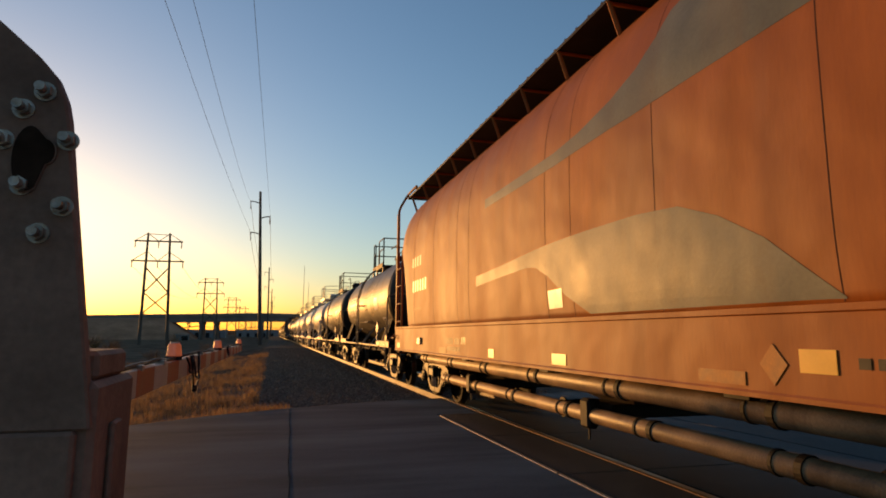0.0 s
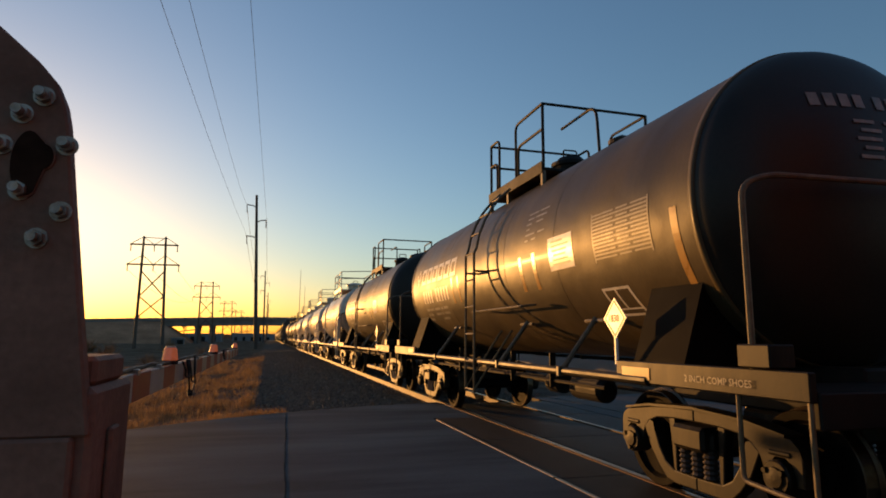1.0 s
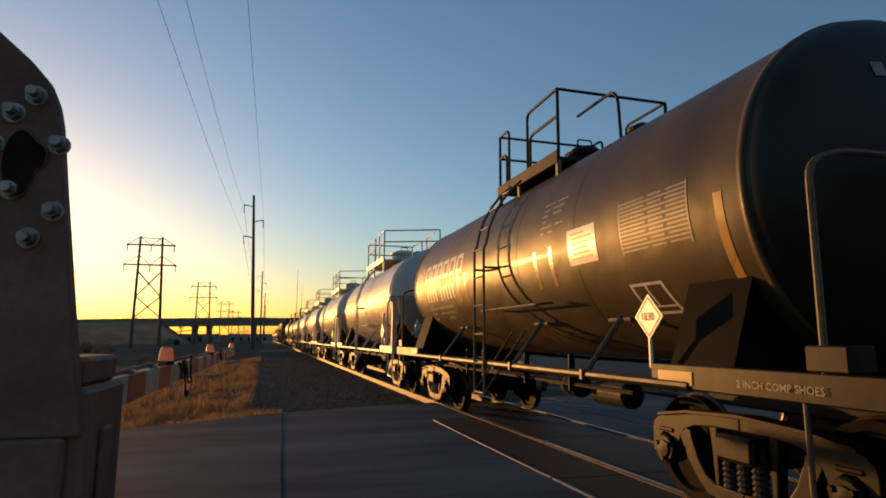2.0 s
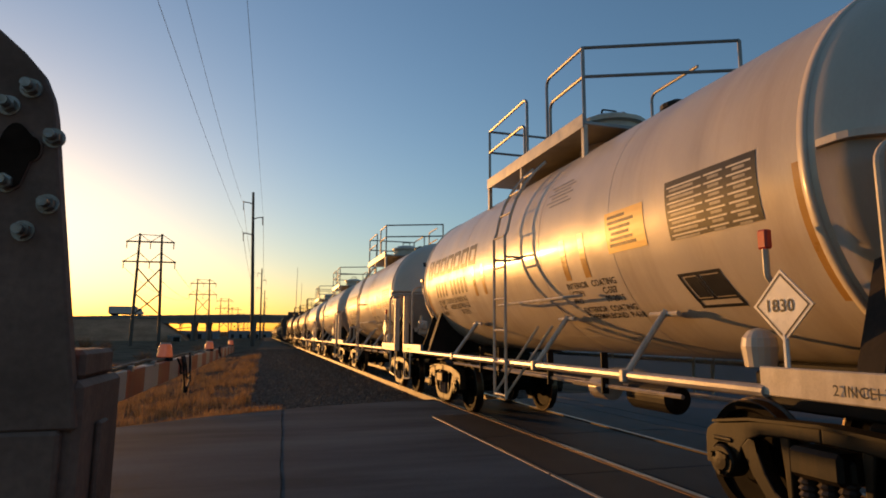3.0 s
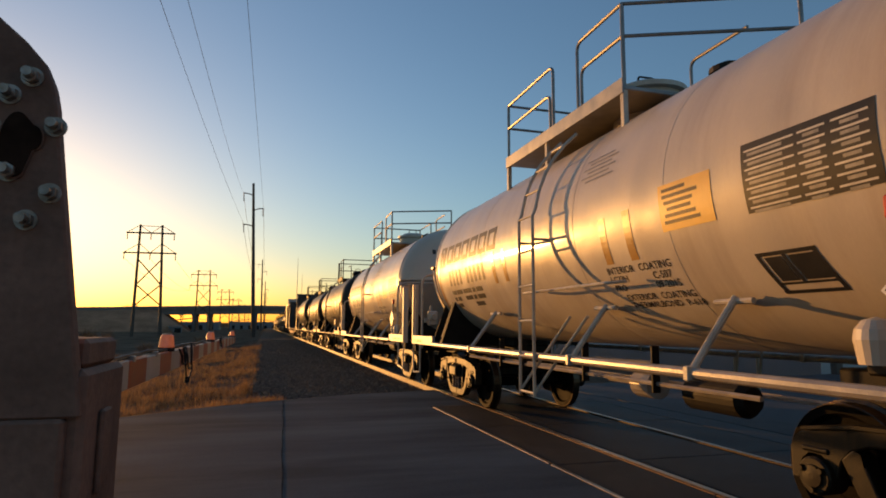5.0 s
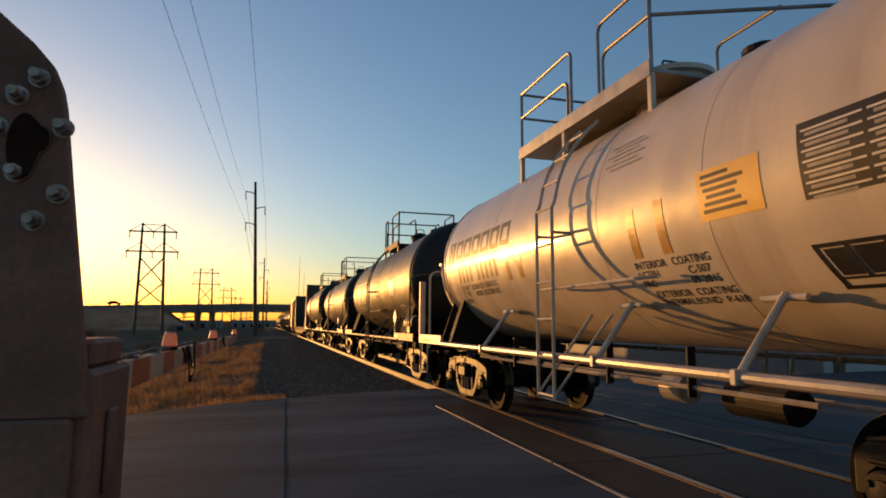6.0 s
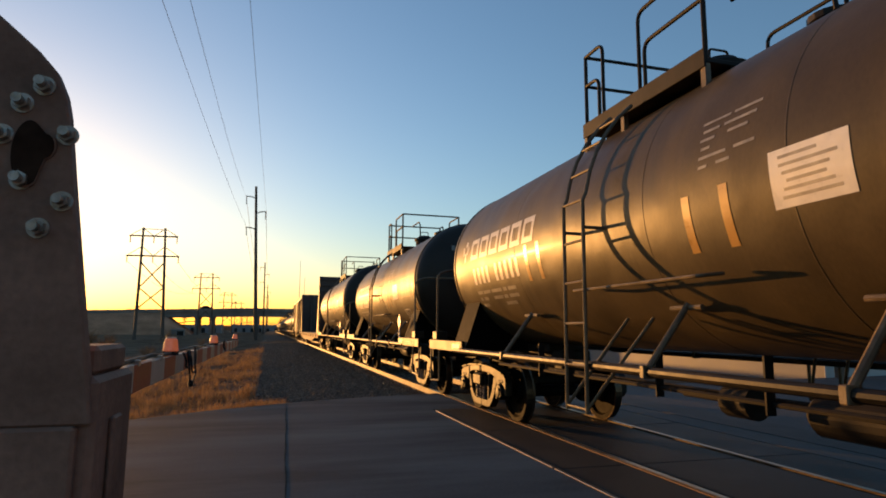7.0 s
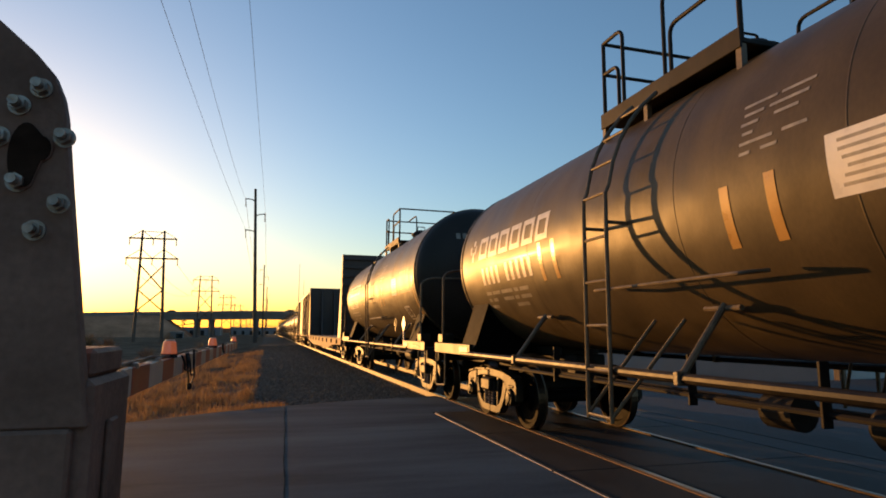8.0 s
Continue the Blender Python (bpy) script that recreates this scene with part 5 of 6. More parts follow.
    block(bm, -1.578, -1.572, -4.05, -3.80, 1.21, 1.35)
    part("notice", bm, M["yellow"], car, "yellow paper notice")
    bm = bmesh.new()
    block(bm, -1.578, -1.572, -3.36, -2.9, 1.10, 1.19)
    part("notice", bm, M["faded"], car, "faded yellow painted panel")
    bm = bmesh.new()
    prism(bm, [(-3.60, 1.12), (-3.49, 1.25), (-3.60, 1.38), (-3.71, 1.25)], 0, -1.577, -1.572)
    part("placard", bm, M["faded"], car, "faded diamond placard")
    bm = bmesh.new()
    for k in range(6):
        block(bm, -1.576, -1.572, -4.25 - k * 0.11, -4.18 - k * 0.11, 1.25, 1.31)
    tagged(part("small_writing", bm, M["decal"], car), kind="stuff")
    bm = bmesh.new()
    block(bm, -1.62, -1.57, 5.76, 6.0, 1.22, 1.36, 0.008)
    part("card_holder", bm, M["steel"], car)
    for yy in (-6.9, 6.55):
        bogie(car, yy)
    return car


def bulkhead_flatcar():
    car = thing("bulkhead_flatcar", "empty flatcar with tall dark ribbed end bulkheads", "flatcar", "cars of the train")
    bm = bmesh.new()
    block(bm, -1.45, 1.45, -11.5, 11.5, 1.04, 1.16, 0.01)
    part("deck", bm, M["pole"], car)
    for s in (-1, 1):
        bm = bmesh.new()
        prism(bm, [(-11.5, 1.10), (11.5, 1.10), (11.5, 0.86), (8, 0.80), (5.5, 0.58), (-5.5, 0.58), (-8, 0.80), (-11.5, 0.86)], 0, s * 1.45, s * 1.50)
        part("side_sill", bm, M["rail_web"], car, "rusty ochre fishbelly side sill")
        for k in range(9):
            bm = bmesh.new()
            block(bm, s * 1.50, s * 1.56, -10 + k * 2.5 - 0.06, -10 + k * 2.5 + 0.06, 0.88, 1.08, 0.01)
            part("stake_pocket", bm, M["iron"], car)
        bm = bmesh.new()
        block(bm, -1.48, 1.48, s * 11.1, s * 11.2, 1.16, 4.95, 0.01)
        b = part("bulkhead", bm, M["boxcar"], car, "tall dark ribbed end bulkhead")
        for k in range(9):
            bm = bmesh.new()
            block(bm, -1.46, 1.46, s * 11.2, s * 11.29, 1.5 + k * 0.4, 1.62 + k * 0.4, 0.01)
            part("rib", bm, M["boxcar"], b)
        for x in (-1.42, -0.5, 0.5, 1.42):
            bm = bmesh.new()
            prism(bm, [(s * 11.1, 1.16), (s * 11.1, 4.95), (s * 11.0, 4.95), (s * 10.0, 1.16)], 0, x - 0.05, x + 0.05)
            part("buttress", bm, M["boxcar"], b)
        bm = bmesh.new()
        block(bm, -0.12, 0.12, s * 11.5, s * 11.8, 0.82, 0.98, 0.02)
        block(bm, -0.17, 0.17, s * 11.76, s * 12.0, 0.74, 1.04, 0.05)
        part("coupler", bm, M["wheel"], car)
    bm = bmesh.new()
    block(bm, -0.35, 0.35, -11.5, 11.5, 0.60, 1.05, 0.02)
    part("centre_sill", bm, M["iron"], car)
    for yy in (-8.9, 8.9):
        bogie(car, yy)
    return car


def boxcar():
    car = thing("boxcar", "dark brown ribbed steel boxcar with grimy sides", "boxcar", "cars of the train")
    bm = bmesh.new()
    block(bm, -1.5, 1.5, -7.7, 7.7, 1.05, 4.55, 0.03)
    part("body", bm, M["boxcar"], car)
    bm = bmesh.new()
    prism(bm, [(-1.56, 4.55), (1.56, 4.55), (1.56, 4.62), (0, 4.85), (-1.56, 4.62)], 1, -7.75, 7.75)
    part("roof", bm, M["steel"], car)
    for s in (-1, 1):
        for k in range(14):
            yy = -7.3 + k * 1.12
            if abs(yy) > 1.6:
                bm = bmesh.new()
                block(bm, s * 1.50, s * 1.57, yy - 0.06, yy + 0.06, 1.1, 4.5, 0.01)
                part("rib", bm, M["boxcar"], car)
        bm = bmesh.new()
        block(bm, s * 1.52, s * 1.60, -1.5, 1.5, 1.2, 4.4, 0.02)
        part("door", bm, M["boxcar"], car)
        for k in range(8):
            bm = bmesh.new()
            block(bm, -1.4, 1.4, s * 7.7, s * 7.78, 1.3 + k * 0.4, 1.44 + k * 0.4, 0.01)
            part("end_rib", bm, M["boxcar"], car)
        for yy in (7.3, -7.3):
            bm = bmesh.new()
            for d in (-0.22, 0.22):
                rod(bm, (s * 1.62, yy + d, 0.6), (s * 1.62, yy + d, 4.5), 0.02, 6)
            for k in range(9):
                rod(bm, (s * 1.62, yy - 0.22, 0.7 + k * 0.43), (s * 1.62, yy + 0.22, 0.7 + k * 0.43), 0.015, 6)
            part("ladder", bm, M["iron"], car)
        bm = bmesh.new()
        block(bm, -0.12, 0.12, s * 7.7, s * 8.2, 0.82, 0.98, 0.02)
        block(bm, -0.17, 0.17, s * 8.2, s * 8.5, 0.74, 1.04, 0.05)
        part("coupler", bm, M["wheel"], car)
    bm = bmesh.new()
    block(bm, -0.35, 0.35, -7.7, 7.7, 0.75, 1.06, 0.02)
    part("centre_sill", bm, M["iron"], car)
    for yy in (-5.4, 5.4):
        bogie(car, yy)
    return car


# ---- the train: each car with its place along the track at the start ----
SPEED = 13.5
FIRST_WHITE = 48.2
train = []
white_car, black_car = tank_car("white"), tank_car("black")
W = M["ink"]


def weights(car, lines):
    for i, (words, y0, ang) in enumerate(lines):
        tank_words(car, words, 0.135, y0, ang, W, R, ZC, "stencilled weight lettering")


def lengthened(car, more, radius, axis_z):
    """Turns a copy of a tank car into a larger one: longer by twice `more`, with a wider tank."""
    shell = {"tank", "head_band", "weld_seam", "emblem", "name_mark", "number_bar", "reflector_strip", "notice", "notice_writing", "table_writing", "test_table", "warning_panel", "small_writing", "coating_writing", "weight_writing", "head_writing"}
    owner_mark = {"emblem", "name_mark", "number_bar", "weight_writing"}
    top = {"platform", "platform_beam", "platform_leg", "side_railing", "end_railing", "valve_guard_rail", "manway", "valve"}
    k = radius / R
    for ob in car.children:
        kind = ob.name.split(".")[0]
        if kind == "bogie":
            ob.location.y += math.copysign(more, ob.location.y)
            continue
        ob.data = ob.data.copy()
        ys_ = [v.co.y for v in ob.data.vertices]
        both = min(ys_) < -2.3 and max(ys_) > 2.3
        mid = (min(ys_) + max(ys_)) / 2
        for v in ob.data.vertices:
            at = v.co.y if both else (3.0 if kind in owner_mark else mid)
            if abs(at) > 2.3:
                v.co.y += math.copysign(more, at)
            if kind in shell:
                v.co.x, v.co.z = v.co.x * k, axis_z + (v.co.z - ZC) * k
            elif kind in ("ladder_rail", "ladder_rung") and v.co.z > 2.7:
                v.co.x, v.co.z = v.co.x * 1.04, axis_z + (v.co.z - ZC) * k
            elif kind in top:
                v.co.z += axis_z + radius - ZC - R
    for ob in car.children:
        if ob.name.split(".")[0] == "manway":
            for lid in ob.children:
                lid.location.z += axis_z + radius - ZC - R


whites = [white_car]
for k in range(3):
    whites.append(copy_thing(white_car, pose(TRACK, 0, 0)))
for c, (a1, a2, b1, b2, d) in zip(whites, (("202500", "91850", "60500", "27450", "07-2015"), ("202300", "91750", "60700", "27550", "04-2015"), ("", "", "", "", ""), ("202800", "92000", "60200", "27300", ""))):
    if not a1:
        line_bars(c, "weight_writing", W, 3.95, -24.5, [[(0, 0.22), (0.26, 0.3), (0.62, 0.42), (1.1, 0.14), (1.3, 0.3)], [(0, 0.12), (0.18, 0.18), (0.62, 0.36), (1.04, 0.14), (1.25, 0.34)], [(0, 0.26), (1.0, 0.4)]], 0.08, 0.13)
        continue
    weights(c, [("LD LMT", 3.95, -23.6), (a1 + " LB", 3.42, -23.6), (a2 + " KG", 2.78, -23.6), ("LT WT", 3.95, -28.6), (b1 + " LB", 3.32, -28.6), (b2 + " KG", 2.78, -28.6), ("NEW", 3.95, -33.6), (d, 2.80, -33.6)])
for c in whites:
    for words, y0, ang in (("INTERIOR", -1.32, -27.0), ("COATING", -1.86, -27.0), ("C-507", -2.02, -31.0), ("LC73H", -1.32, -31.0), ("PRO", -1.32, -35.0), ("09-2015", -2.0, -35.0), ("EXTERIOR", -1.42, -40.0), ("COATING", -1.96, -40.0), ("THERMALBOND  P-618", -1.42, -44.0)):
        tank_words(c, words, 0.105, y0, ang, W, R, ZC, "stencilled coating lettering")
    flat_words(c, "2 INCH TREAD COND", 0.085, -4.95, 1.105, -1.574, W)
    flat_words(c, "2 INCH COMP SHOES", 0.085, 5.95, 1.105, -1.574, W)
flat_words(black_car, "2 INCH COMP SHOES", 0.07, -4.95, 1.115, -1.574, M["stencil"])
for c, y in zip(whites, (48.1, 61.17, 74.25, 87.3)):
    train.append((c, y))
blacks = [black_car]
for y in (22.4, 35.33, 100.0, 113.05, 126.9):
    c = black_car if y < 30 else copy_thing(black_car, pose(TRACK, 0, 0))
    blacks.append(c)
    train.append((c, y))
for yy in (3.3, 2.15):
    bm = bmesh.new()
    tube(bm, rounded([(-1.20, yy + 0.05, 1.78), (-1.40, yy, 1.74), (-1.40, yy, 1.34), (-1.54, yy + 0.06, 1.14)], 0.05), 0.035, 8)
    rod(bm, (-1.54, yy + 0.06, 1.02), (-1.54, yy + 0.06, 1.2), 0.05, 8)
    part("heater_pipe", bm, M["fitting"], whites[1], "pale bent heater pipe")
bm = bmesh.new()
lathe(bm, [(-0.5, 0.02), (-0.5, 0.12), (-0.43, 0.2), (0.43, 0.2), (0.5, 0.12), (0.5, 0.02)], "y", 20, (-1.22, -4.85, 1.46))
air = part("air_tank", bm, M["truck"], blacks[3], "brown air reservoir on the end platform")
bm = bmesh.new()
lathe(bm, [(-0.06, 0.206), (0.06, 0.206)], "y", 20, (-1.22, -4.85, 1.46))
part("tank_strap", bm, M["iron"], air)
lengthened(blacks[5], 0.95, 1.53, 2.76)
tail = FIRST_WHITE + 6 * PITCH + 8.7
train.append((hopper_car(), FIRST_WHITE - 2 * PITCH - 6.48 - 9.1))
train.append((bulkhead_flatcar(), tail + 12.0))
train.append((boxcar(), tail + 24.0 + 8.5))
tail += 24.0 + 17.0 + 6.5
for k in range(14):
    c = copy_thing(black_car, pose(TRACK, 0, 0))
    train.append((c, tail + k * PITCH))


# ---- crossing gate beside the camera ----
def crossing_gate():
    g = thing("crossing_gate", "dark railway crossing gate mechanism with bolted counterweight plate", "crossing gate", at=pose(-0.42, 1.05, -0.012))
    def loc(x, y, z):
        return (x + 0.42, y - 1.05, z + 0.012)
    def pp(name, bm, mat, label="", parent=g, smooth=False):
        bmesh.ops.translate(bm, vec=(0.42, -1.05, 0.012), verts=bm.verts[:])
        return part(name, bm, mat, parent, label, smooth)
    bm = bmesh.new()
    outline = [(-0.56, 1.90), (-0.42, 1.875), (-0.346, 1.812), (-0.305, 1.776), (-0.284, 1.752), (-0.271, 1.722), (-0.265, 1.695), (-0.252, 1.60), (-0.2375, 1.50), (-0.223, 1.40), (-0.209, 1.30), (-0.56, 1.30)]
    prism(bm, outline, 1, 0.85, 0.875)
    bmesh.ops.bevel(bm, geom=bm.edges[:], offset=0.003, segments=1, affect="EDGES")
    plate = pp("counterweight_plate", bm, M["gate"], "dark bolted steel plate with a rounded shoulder")
    # keyhole slot, its shade painted: tall oval with a side lobe, thin raised rim
    slot = [(-0.304 + 0.0185 * math.cos(q), 1.638 + 0.042 * math.sin(q)) for q in [math.pi * k / 12 for k in range(4, 21)]]
    slot += [(-0.286 + 0.010 * math.cos(q), 1.648 + 0.016 * math.sin(q)) for q in [math.pi * k / 8 for k in range(-4, 5)]]
    bm = bmesh.new()
    prism(bm, [(-0.298 + (x + 0.298) * 1.10, 1.64 + (z - 1.64) * 1.07) for x, z in slot], 1, 0.8465, 0.8495)
    pp("slot_rim", bm, M["gate"])
    bm = bmesh.new()
    prism(bm, slot, 1, 0.8445, 0.8465)
    pp("slot", bm, M["recess"], "dark oval sheet painting the shade of a slot")
    for x, z in ((-0.294, 1.728), (-0.3165, 1.7025), (-0.2626, 1.665), (-0.310, 1.603), (-0.2624, 1.5785), (-0.286, 1.543), (-0.335, 1.66)):
        bm = bmesh.new()
        rod(bm, (x, 0.85, z), (x, 0.8475, z), 0.0130, 18)
        rod(bm, (x, 0.8475, z), (x, 0.838, z), 0.0100, 6)
        rod(bm, (x, 0.838, z), (x, 0.826, z), 0.0062, 10)
        pp("bolt", bm, M["bolt"], "zinc hex bolt")
    bm = bmesh.new()
    block(bm, -0.60, -0.207, 0.86, 1.07, 0.80, 1.358, 0.008)
    house = pp("housing", bm, M["gate"], "dark cast mechanism housing")
    bm = bmesh.new()
    block(bm, -0.40, -0.215, 0.89, 1.045, 1.358, 1.396, 0.006)
    pp("housing_lid", bm, M["gate"])
    bm = bmesh.new()
    block(bm, -0.60, -0.224, 0.842, 0.86, 0.80, 1.30, 0.004)
    pp("side_cover", bm, M["gate"])
    bm = bmesh.new()
    block(bm, -0.207, -0.199, 0.93, 0.975, 1.19, 1.30, 0.003)
    pp("latch", bm, M["gate"])
    bm = bmesh.new()
    rod(bm, (-0.42, 1.05, 0.02), (-0.42, 1.05, 0.82), 0.065, 18)
    pp("mast", bm, M["steel"])
    bm = bmesh.new()
    block(bm, -0.62, -0.22, 0.85, 1.25, 0.0, 0.10, 0.02)
    pp("base", bm, M["steel"])
    bm = bmesh.new()
    rod(bm, (-0.60, 1.08, 1.2), (-0.66, 1.08, 1.2), 0.07, 18)
    block(bm, -0.66, -0.55, 1.0, 1.9, 1.12, 1.28, 0.01)
    pp("arm_bracket", bm, M["gate"])
    # striped arm, one board to each stripe
    seg, y = 0.42, 1.75
    k = 0
    while y < 12.4:
        z = 1.272 - 0.0055 * y
        bm = bmesh.new()
        block(bm, -0.63, -0.575, y, y + seg - 0.002, z - 0.128, z, 0.004)
        pp("arm_stripe", bm, M["armred"] if k % 2 else M["armwhite"], "red reflective stripe" if k % 2 else "white reflective stripe")
        y += seg
        k += 1
    for yy in (4.22, 7.4, 11.9):
        z = 1.272 - 0.0055 * yy
        bm = bmesh.new()
        rod(bm, (-0.602, yy, z), (-0.602, yy, z + 0.025), 0.05, 20)
        base = pp("lamp_base", bm, M["cable"])
        bm = bmesh.new()
        lathe(bm, [(z + 0.025, 0.045), (z + 0.03, 0.048), (z + 0.10, 0.038), (z + 0.108, 0.028)], "z", 20, (-0.602, yy, 0))
        pp("lamp_lens", bm, M["lens"], "red warning lamp lens")
        bm = bmesh.new()
        rod(bm, (-0.602, yy, z + 0.106), (-0.602, yy, z + 0.116), 0.030, 16)
        pp("lamp_cap", bm, M["armwhite"])
    rnd = random.Random(5)
    bm = bmesh.new()
    tube(bm, [(-0.60 + rnd.uniform(-0.012, 0.012), 1.8 + k * 0.2, 1.285 - 0.0055 * (1.8 + k * 0.2) + rnd.uniform(0, 0.012)) for k in range(51)], 0.011, 6)
    pp("lamp_cable", bm, M["cable"], "black lamp cable taped along the arm")
    for yy, drop, ahead in ((4.62, 0.10, 0.20), (4.80, 0.24, 0.42), (4.95, 0.17, 0.30), (8.3, 0.13, 0.2)):
        bm = bmesh.new()
        pts = [(-0.56, yy - 0.10, 1.25), (-0.55, yy - 0.06, 1.25 - drop * 0.5), (-0.548, yy + 0.02, 1.25 - drop * 0.9), (-0.545, yy + ahead * 0.45, 1.25 - drop), (-0.55, yy + ahead * 0.8, 1.25 - drop * 0.75), (-0.552, yy + ahead * 0.85, 1.25 - drop * 0.35), (-0.56, yy + ahead, 1.26)]
        tube(bm, rounded([(x + rnd.uniform(-0.01, 0.01), y + rnd.uniform(-0.02, 0.02), z + rnd.uniform(-0.015, 0.015)) for x, y, z in pts], 0.04), 0.0075, 6)
        pp("cable_loop", bm, M["cable"])
    bm = bmesh.new()
    lathe(bm, [(0.985, 0.004), (0.99, 0.018), (1.03, 0.020), (1.035, 0.006)], "z", 10, (-0.548, 4.92, 0))
    pp("cable_plug", bm, M["cable"])
    for yy in (2.6, 3.1, 3.7, 5.6, 6.6, 9.2, 10.6):
        bm = bmesh.new()
        z = 1.272 - 0.0055 * yy
        block(bm, -0.636, -0.569, yy - 0.025, yy + 0.025, z - 0.01, z + 0.018, 0.003)
        pp("clip", bm, M["bolt"])
    return g


crossing_gate()


# ---- beyond the train ----
def warehouse():
    b = thing("warehouse", "low blue-grey metal warehouse across the tracks", "building", at=pose(18.6, 16.6, -0.4))
    bm = bmesh.new()
    block(bm, 0, 34, 0, 30, 0, 4.5)
    wl = part("wall", bm, M["wall"], b)
    bm = bmesh.new()
    prism(bm, [(-0.3, 4.5), (34.3, 5.6), (34.3, 5.8), (-0.3, 4.72)], 1, -0.4, 30.4)
    part("roof", bm, M["steel"], b)
    bm = bmesh.new()
    block(bm, -0.03, 34, -0.03, -0.004, 0, 2.5)
    part("wainscot", bm, M["wainscot"], b, "paler band of wall sheeting")
    for k in range(60):
        bm = bmesh.new()
        block(bm, 0.2 + k * 0.55, 0.25 + k * 0.55, -0.045, -0.004, 2.5, 4.45)
        part("rib", bm, M["wall"], wl)
    bm = bmesh.new()
    block(bm, 0.7, 1.2, -0.25, -0.03, 3.75, 3.85, 0.01)
    part("wall_lamp", bm, M["iron"], b)


warehouse()


def utility_pole():
    p = thing("utility_pole", "short square wooden utility pole with slack service wires", "utility pole", at=pose(17.9, 15.4, -0.4))
    bm = bmesh.new()
    block(bm, -0.14, 0.14, -0.12, 0.12, -0.3, 8.7, 0.02)
    part("pole", bm, M["pole"], p)
    for pts in ([(0.14, 0, 8.0), (0.8, 0, 7.95), (2.2, 0, 7.85), (9, 0, 7.9)], [(0.7, 0, 7.95), (0.95, 0, 7.2), (0.75, 0, 6.8)], [(1.6, 0, 7.85), (1.45, 0, 7.1), (1.15, 0, 6.75), (0.8, 0, 6.7)], [(0.14, 0, 4.2), (3, 0, 4.9), (9, 0, 6.6)]):
        bm = bmesh.new()
        tube(bm, rounded(pts, 0.3), 0.025, 6)
        part("service_wire", bm, M["cable"], p)
    for z in (7.3, 8.1):
        bm = bmesh.new()
        rod(bm, (0.14, 0, z), (0.3, 0, z), 0.03, 8)
        part("insulator", bm, M["steel"], p)


utility_pole()


# ---- dry grass on the verge ----
def grass():
    rnd = np.random.RandomState(11)
    verts, faces = [], []
    def edge_y(x):
        return np.interp(x, [-12, -5.0, -3.2, -2.1, -1.06, 0.4, 1.54, 2.9], [3.2, 8.4, 9.8, 10.6, 11.45, 12.35, 12.9, 13.3])
    n = 0
    for _ in range(7600):
        x = rnd.uniform(-12, 0.35) if rnd.rand() < 0.8 else rnd.uniform(-4.0, -0.2)
        y = edge_y(x) + 0.05 + (42 * rnd.rand() ** 2.0 if x < -0.3 else 3.0 * rnd.rand() ** 2)
        clump = noise.noise(Vector((x * 0.7, y * 0.45, 5)))
        if clump < -0.25:
            continue
        z = ground_height(x, y)
        hgt = (0.16 + 0.24 * max(0, clump + 0.3)) * rnd.uniform(0.6, 1.3)
        for _b in range(7):
            a0, lean = rnd.uniform(0, 6.28), rnd.uniform(0.05, 0.7)
            px, py = x + rnd.uniform(-0.09, 0.09), y + rnd.uniform(-0.09, 0.09)
            w, h1 = rnd.uniform(0.004, 0.008), hgt * rnd.uniform(0.6, 1.1)
            dx, dy = math.cos(a0), math.sin(a0)
            verts += [(px - dy * w, py + dx * w, z - 0.02), (px + dy * w, py - dx * w, z - 0.02), (px + dx * h1 * lean * 0.4 + dy * w * 0.7, py + dy * h1 * lean * 0.4 - dx * w * 0.7, z + h1 * 0.6), (px + dx * h1 * lean * 0.4 - dy * w * 0.7, py + dy * h1 * lean * 0.4 + dx * w * 0.7, z + h1 * 0.6), (px + dx * h1 * lean, py + dy * h1 * lean, z + h1 * (1 - 0.3 * lean))]
            faces += [(n, n + 1, n + 2, n + 3), (n + 3, n + 2, n + 4)]
            n += 5
    me = bpy.data.meshes.new("dry_grass")
    me.from_pydata(verts, [], faces)
    me.materials.append(M["straw"])
    tagged(new("dry_grass", me), "sunlit tufts of dry straw-coloured grass at the road edge", "grass", "", "stuff")


grass()


def roadside_bush(x, y, s, seed):
    rnd = random.Random(seed)
    t = thing("bush", "low leafless scrub bush on the verge", "bush", "scrub bushes", at=pose(x, y, ground_height(x, y)))
    bm = bmesh.new()
    for _ in range(60):
        a0, el = rnd.uniform(0, 6.28), rnd.uniform(0.3, 1.4)
        d = Vector((math.cos(a0) * math.cos(el), math.sin(a0) * math.cos(el), math.sin(el)))
        p, l0 = Vector((0, 0, -0.05)), s * rnd.uniform(0.5, 1.0)
        q = p + d * l0 * 0.6
        rod(bm, p, q, 0.012 * s, 4, 0.007 * s)
        for _k in range(3):
            rod(bm, q, q + (d + Vector((rnd.uniform(-0.6, 0.6), rnd.uniform(-0.6, 0.6), rnd.uniform(-0.2, 0.4)))) * l0 * 0.4, 0.006 * s, 3, 0.002)
    part("scrub", bm, M["straw"], t)


for i, (x, y, s) in enumerate(((-14, 60, 1.6), (-17, 75, 2.0), (-9, 52, 1.2), (-24, 95, 2.4), (-13, 88, 1.8), (-7, 70, 1.3), (-30, 110, 2.2), (-20, 140, 2.4))):
    roadside_bush(x, y, s, i + 40)


# ---- traffic on the overpass ----
def deck_level(x):
    return 9.05 + 0.027 * min(x, 0) - 0.01 * max(x, 0) - 0.845


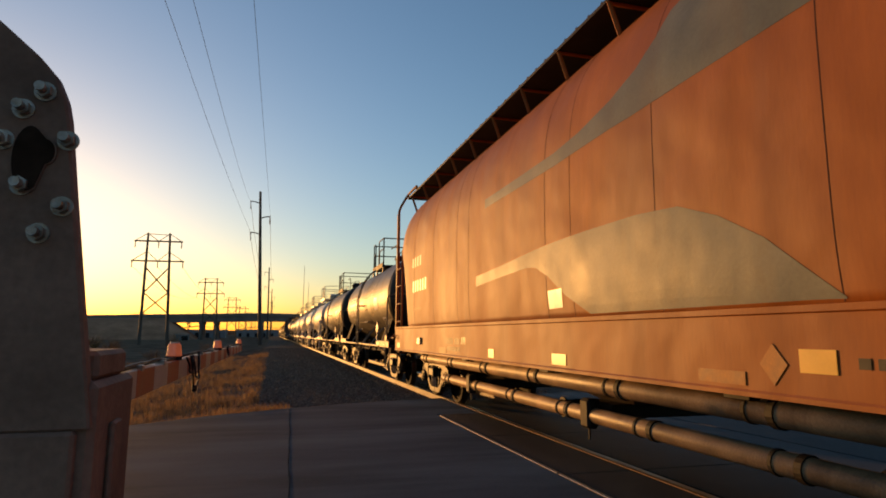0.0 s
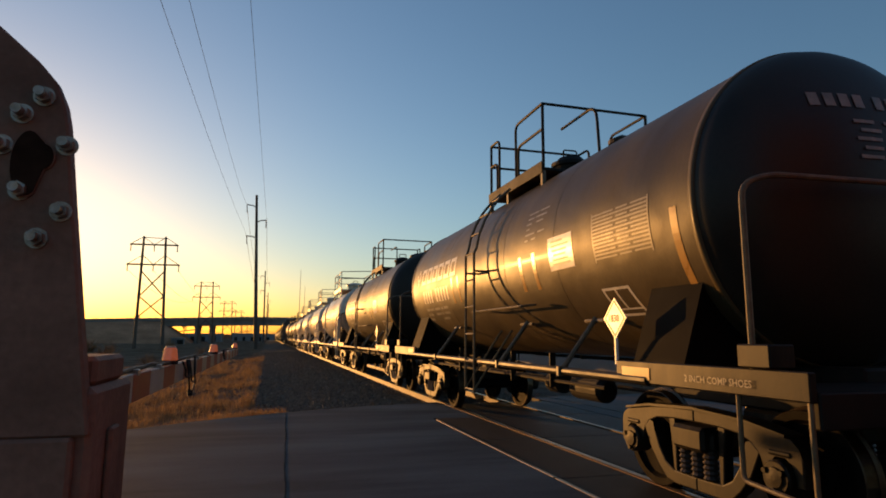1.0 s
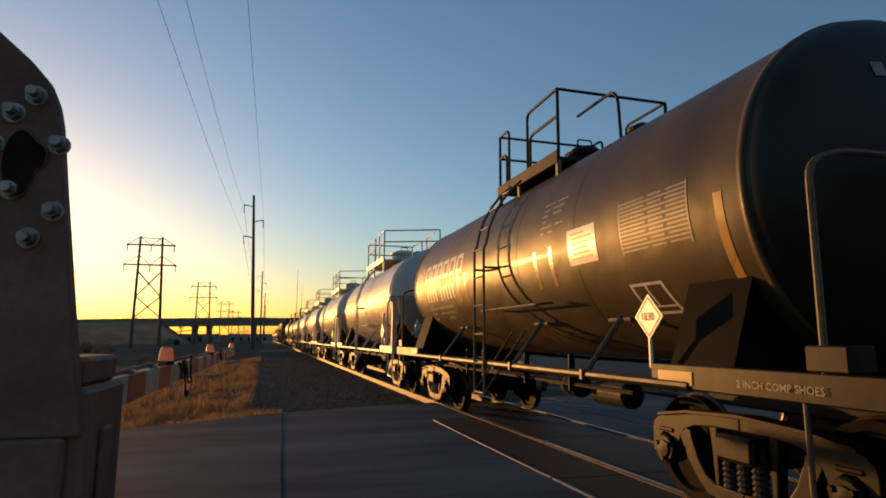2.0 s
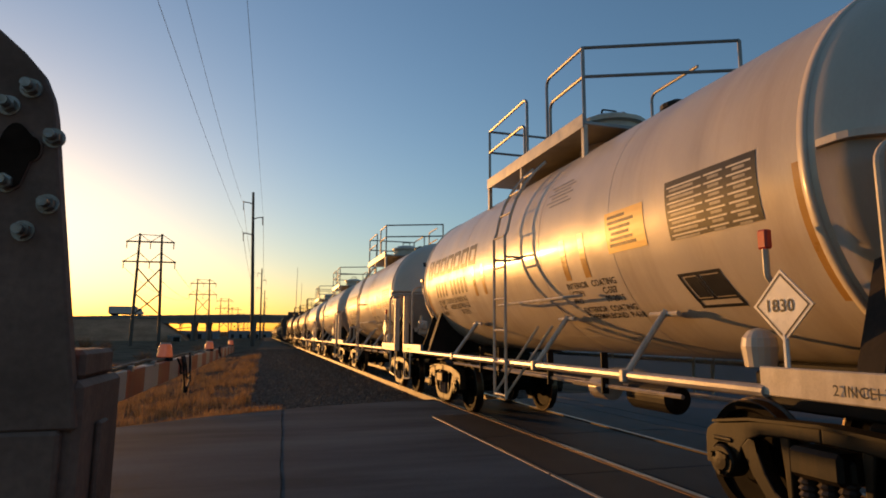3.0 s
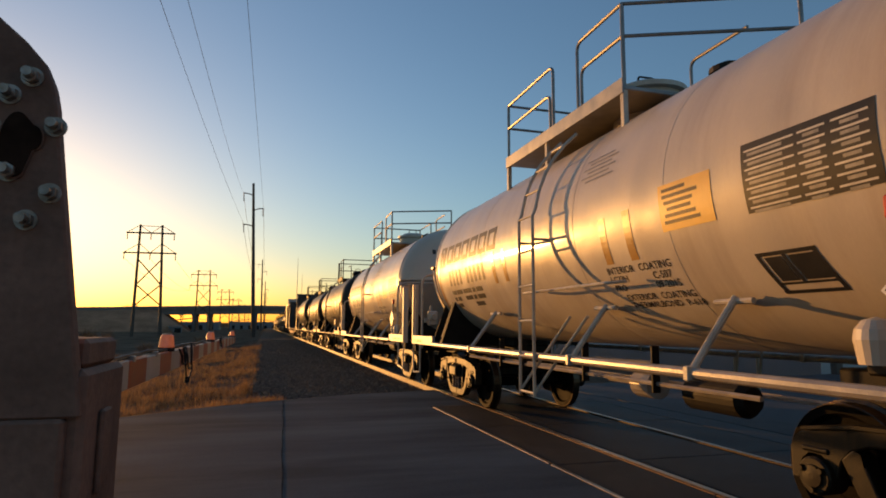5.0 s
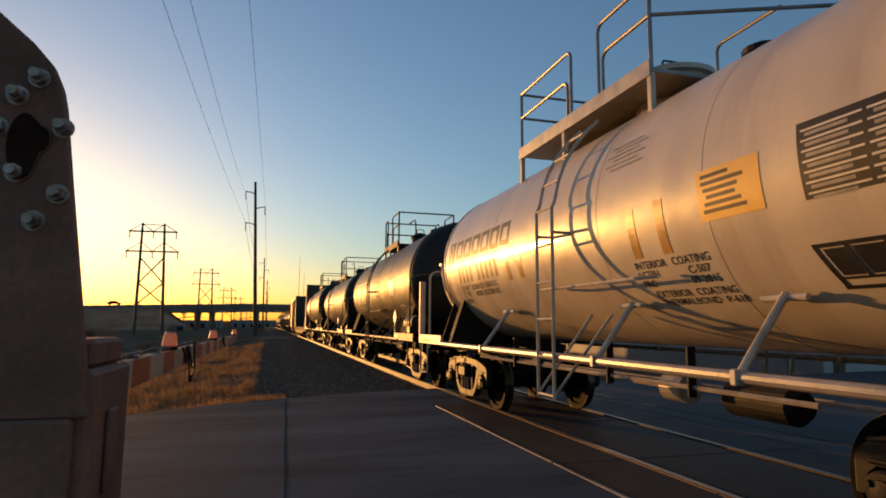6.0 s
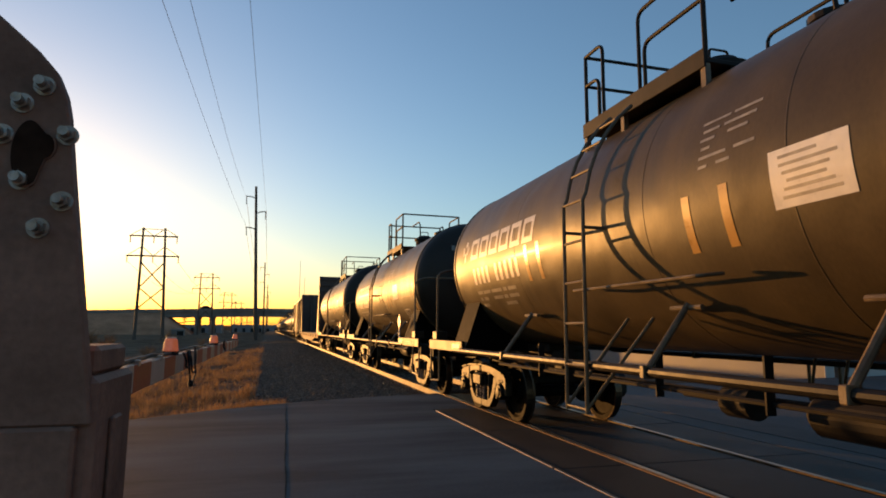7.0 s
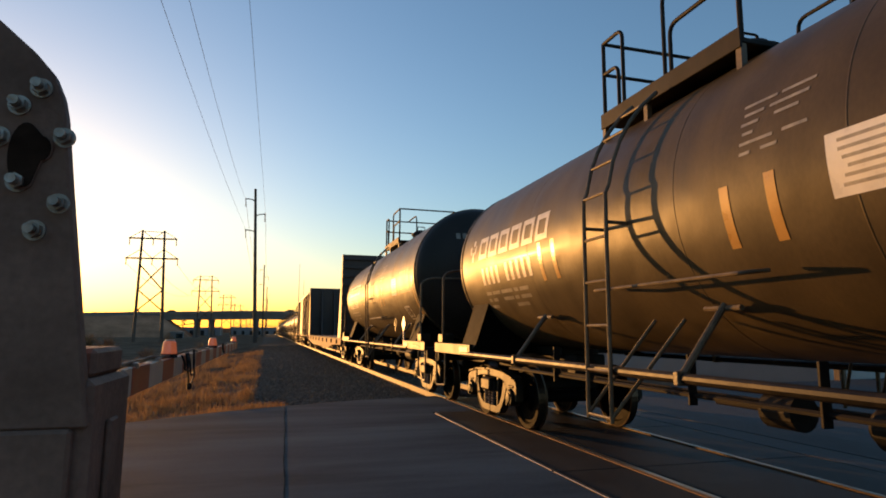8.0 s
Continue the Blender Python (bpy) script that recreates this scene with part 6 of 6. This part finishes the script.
def road_wheels(t, axles, r, half):
    for x in axles:
        for y in (-half, half):
            bm = bmesh.new()
            lathe(bm, [(-0.12, 0.1), (-0.12, r * 0.6), (-0.10, r * 0.96), (-0.06, r), (0.06, r), (0.10, r * 0.96), (0.12, r * 0.6), (0.12, 0.1)], "y", 16, (x, y, r))
            part("wheel", bm, M["cable"], t)


def box_truck():
    t = thing("truck", "white box truck crossing the overpass", "truck")
    bm = bmesh.new()
    block(bm, -6.6, 2.2, -1.22, 1.22, 0.85, 3.35, 0.04)
    part("cargo_box", bm, M["wainscot"], t)
    bm = bmesh.new()
    prism(bm, [(2.3, 0.6), (4.3, 0.6), (4.3, 1.5), (3.9, 1.7), (3.5, 2.7), (2.3, 2.8)], 1, -1.1, 1.1)
    part("cab", bm, M["wainscot"], t)
    bm = bmesh.new()
    for s in (-1, 1):
        block(bm, 2.8, 3.5, s * 1.1, s * 1.115, 1.75, 2.45)
    part("window", bm, M["cable"], t)
    bm = bmesh.new()
    block(bm, -6.4, 4.2, -0.45, 0.45, 0.5, 0.83)
    part("chassis", bm, M["iron"], t)
    road_wheels(t, (-5.2, -4.1, 3.2), 0.42, 1.0)
    return t


def sedan(paint):
    t = thing("car", "dark passenger car crossing the overpass", "car", "cars on the overpass")
    bm = bmesh.new()
    prism(bm, [(-2.2, 0.35), (2.2, 0.35), (2.25, 0.75), (1.2, 0.95), (0.5, 1.42), (-1.0, 1.45), (-1.7, 1.0), (-2.2, 0.92)], 1, -0.88, 0.88)
    bmesh.ops.bevel(bm, geom=bm.edges[:], offset=0.05, segments=1, affect="EDGES")
    part("body", bm, M[paint], t)
    bm = bmesh.new()
    for s in (-1, 1):
        prism(bm, [(-1.45, 1.0), (0.95, 1.0), (0.42, 1.36), (-0.95, 1.38)], 1, s * 0.885, s * 0.895)
    part("window", bm, M["cable"], t)
    road_wheels(t, (-1.35, 1.4), 0.33, 0.78)
    return t


truck, car_a, car_b = box_truck(), sedan("iron"), sedan("boxcar")


def motions():
    times = (0.0, 2.0, 4.0, 6.0, 8.0)
    for c, y in train:
        walk(c, [(t, pose(TRACK, y - SPEED * t, 0)) for t in times])
    turn = math.degrees(SPEED / 0.46)
    for ob in list(scene.objects):
        if ob.name.split(".")[0] == "axle":
            x, y, z = ob.location
            walk(ob, [(k / FPS, pose(x, y, z, turn * k / FPS, 0, 0)) for k in range(8 * FPS + 1)])
    for ob, x0, v, lane in ((truck, -136.0, 30.0, 3.0), (car_a, -232.0, 30.0, 3.0), (car_b, -273.0, 30.0, 3.0)):
        mid = -x0 / v
        stops = sorted({0.0, 8.0} | ({round(mid * FPS) / FPS} if 0 < mid < 8 else set()))
        walk(ob, [(t, pose(x0 + v * t, BRIDGE + lane, deck_level(x0 + v * t))) for t in stops])


motions()
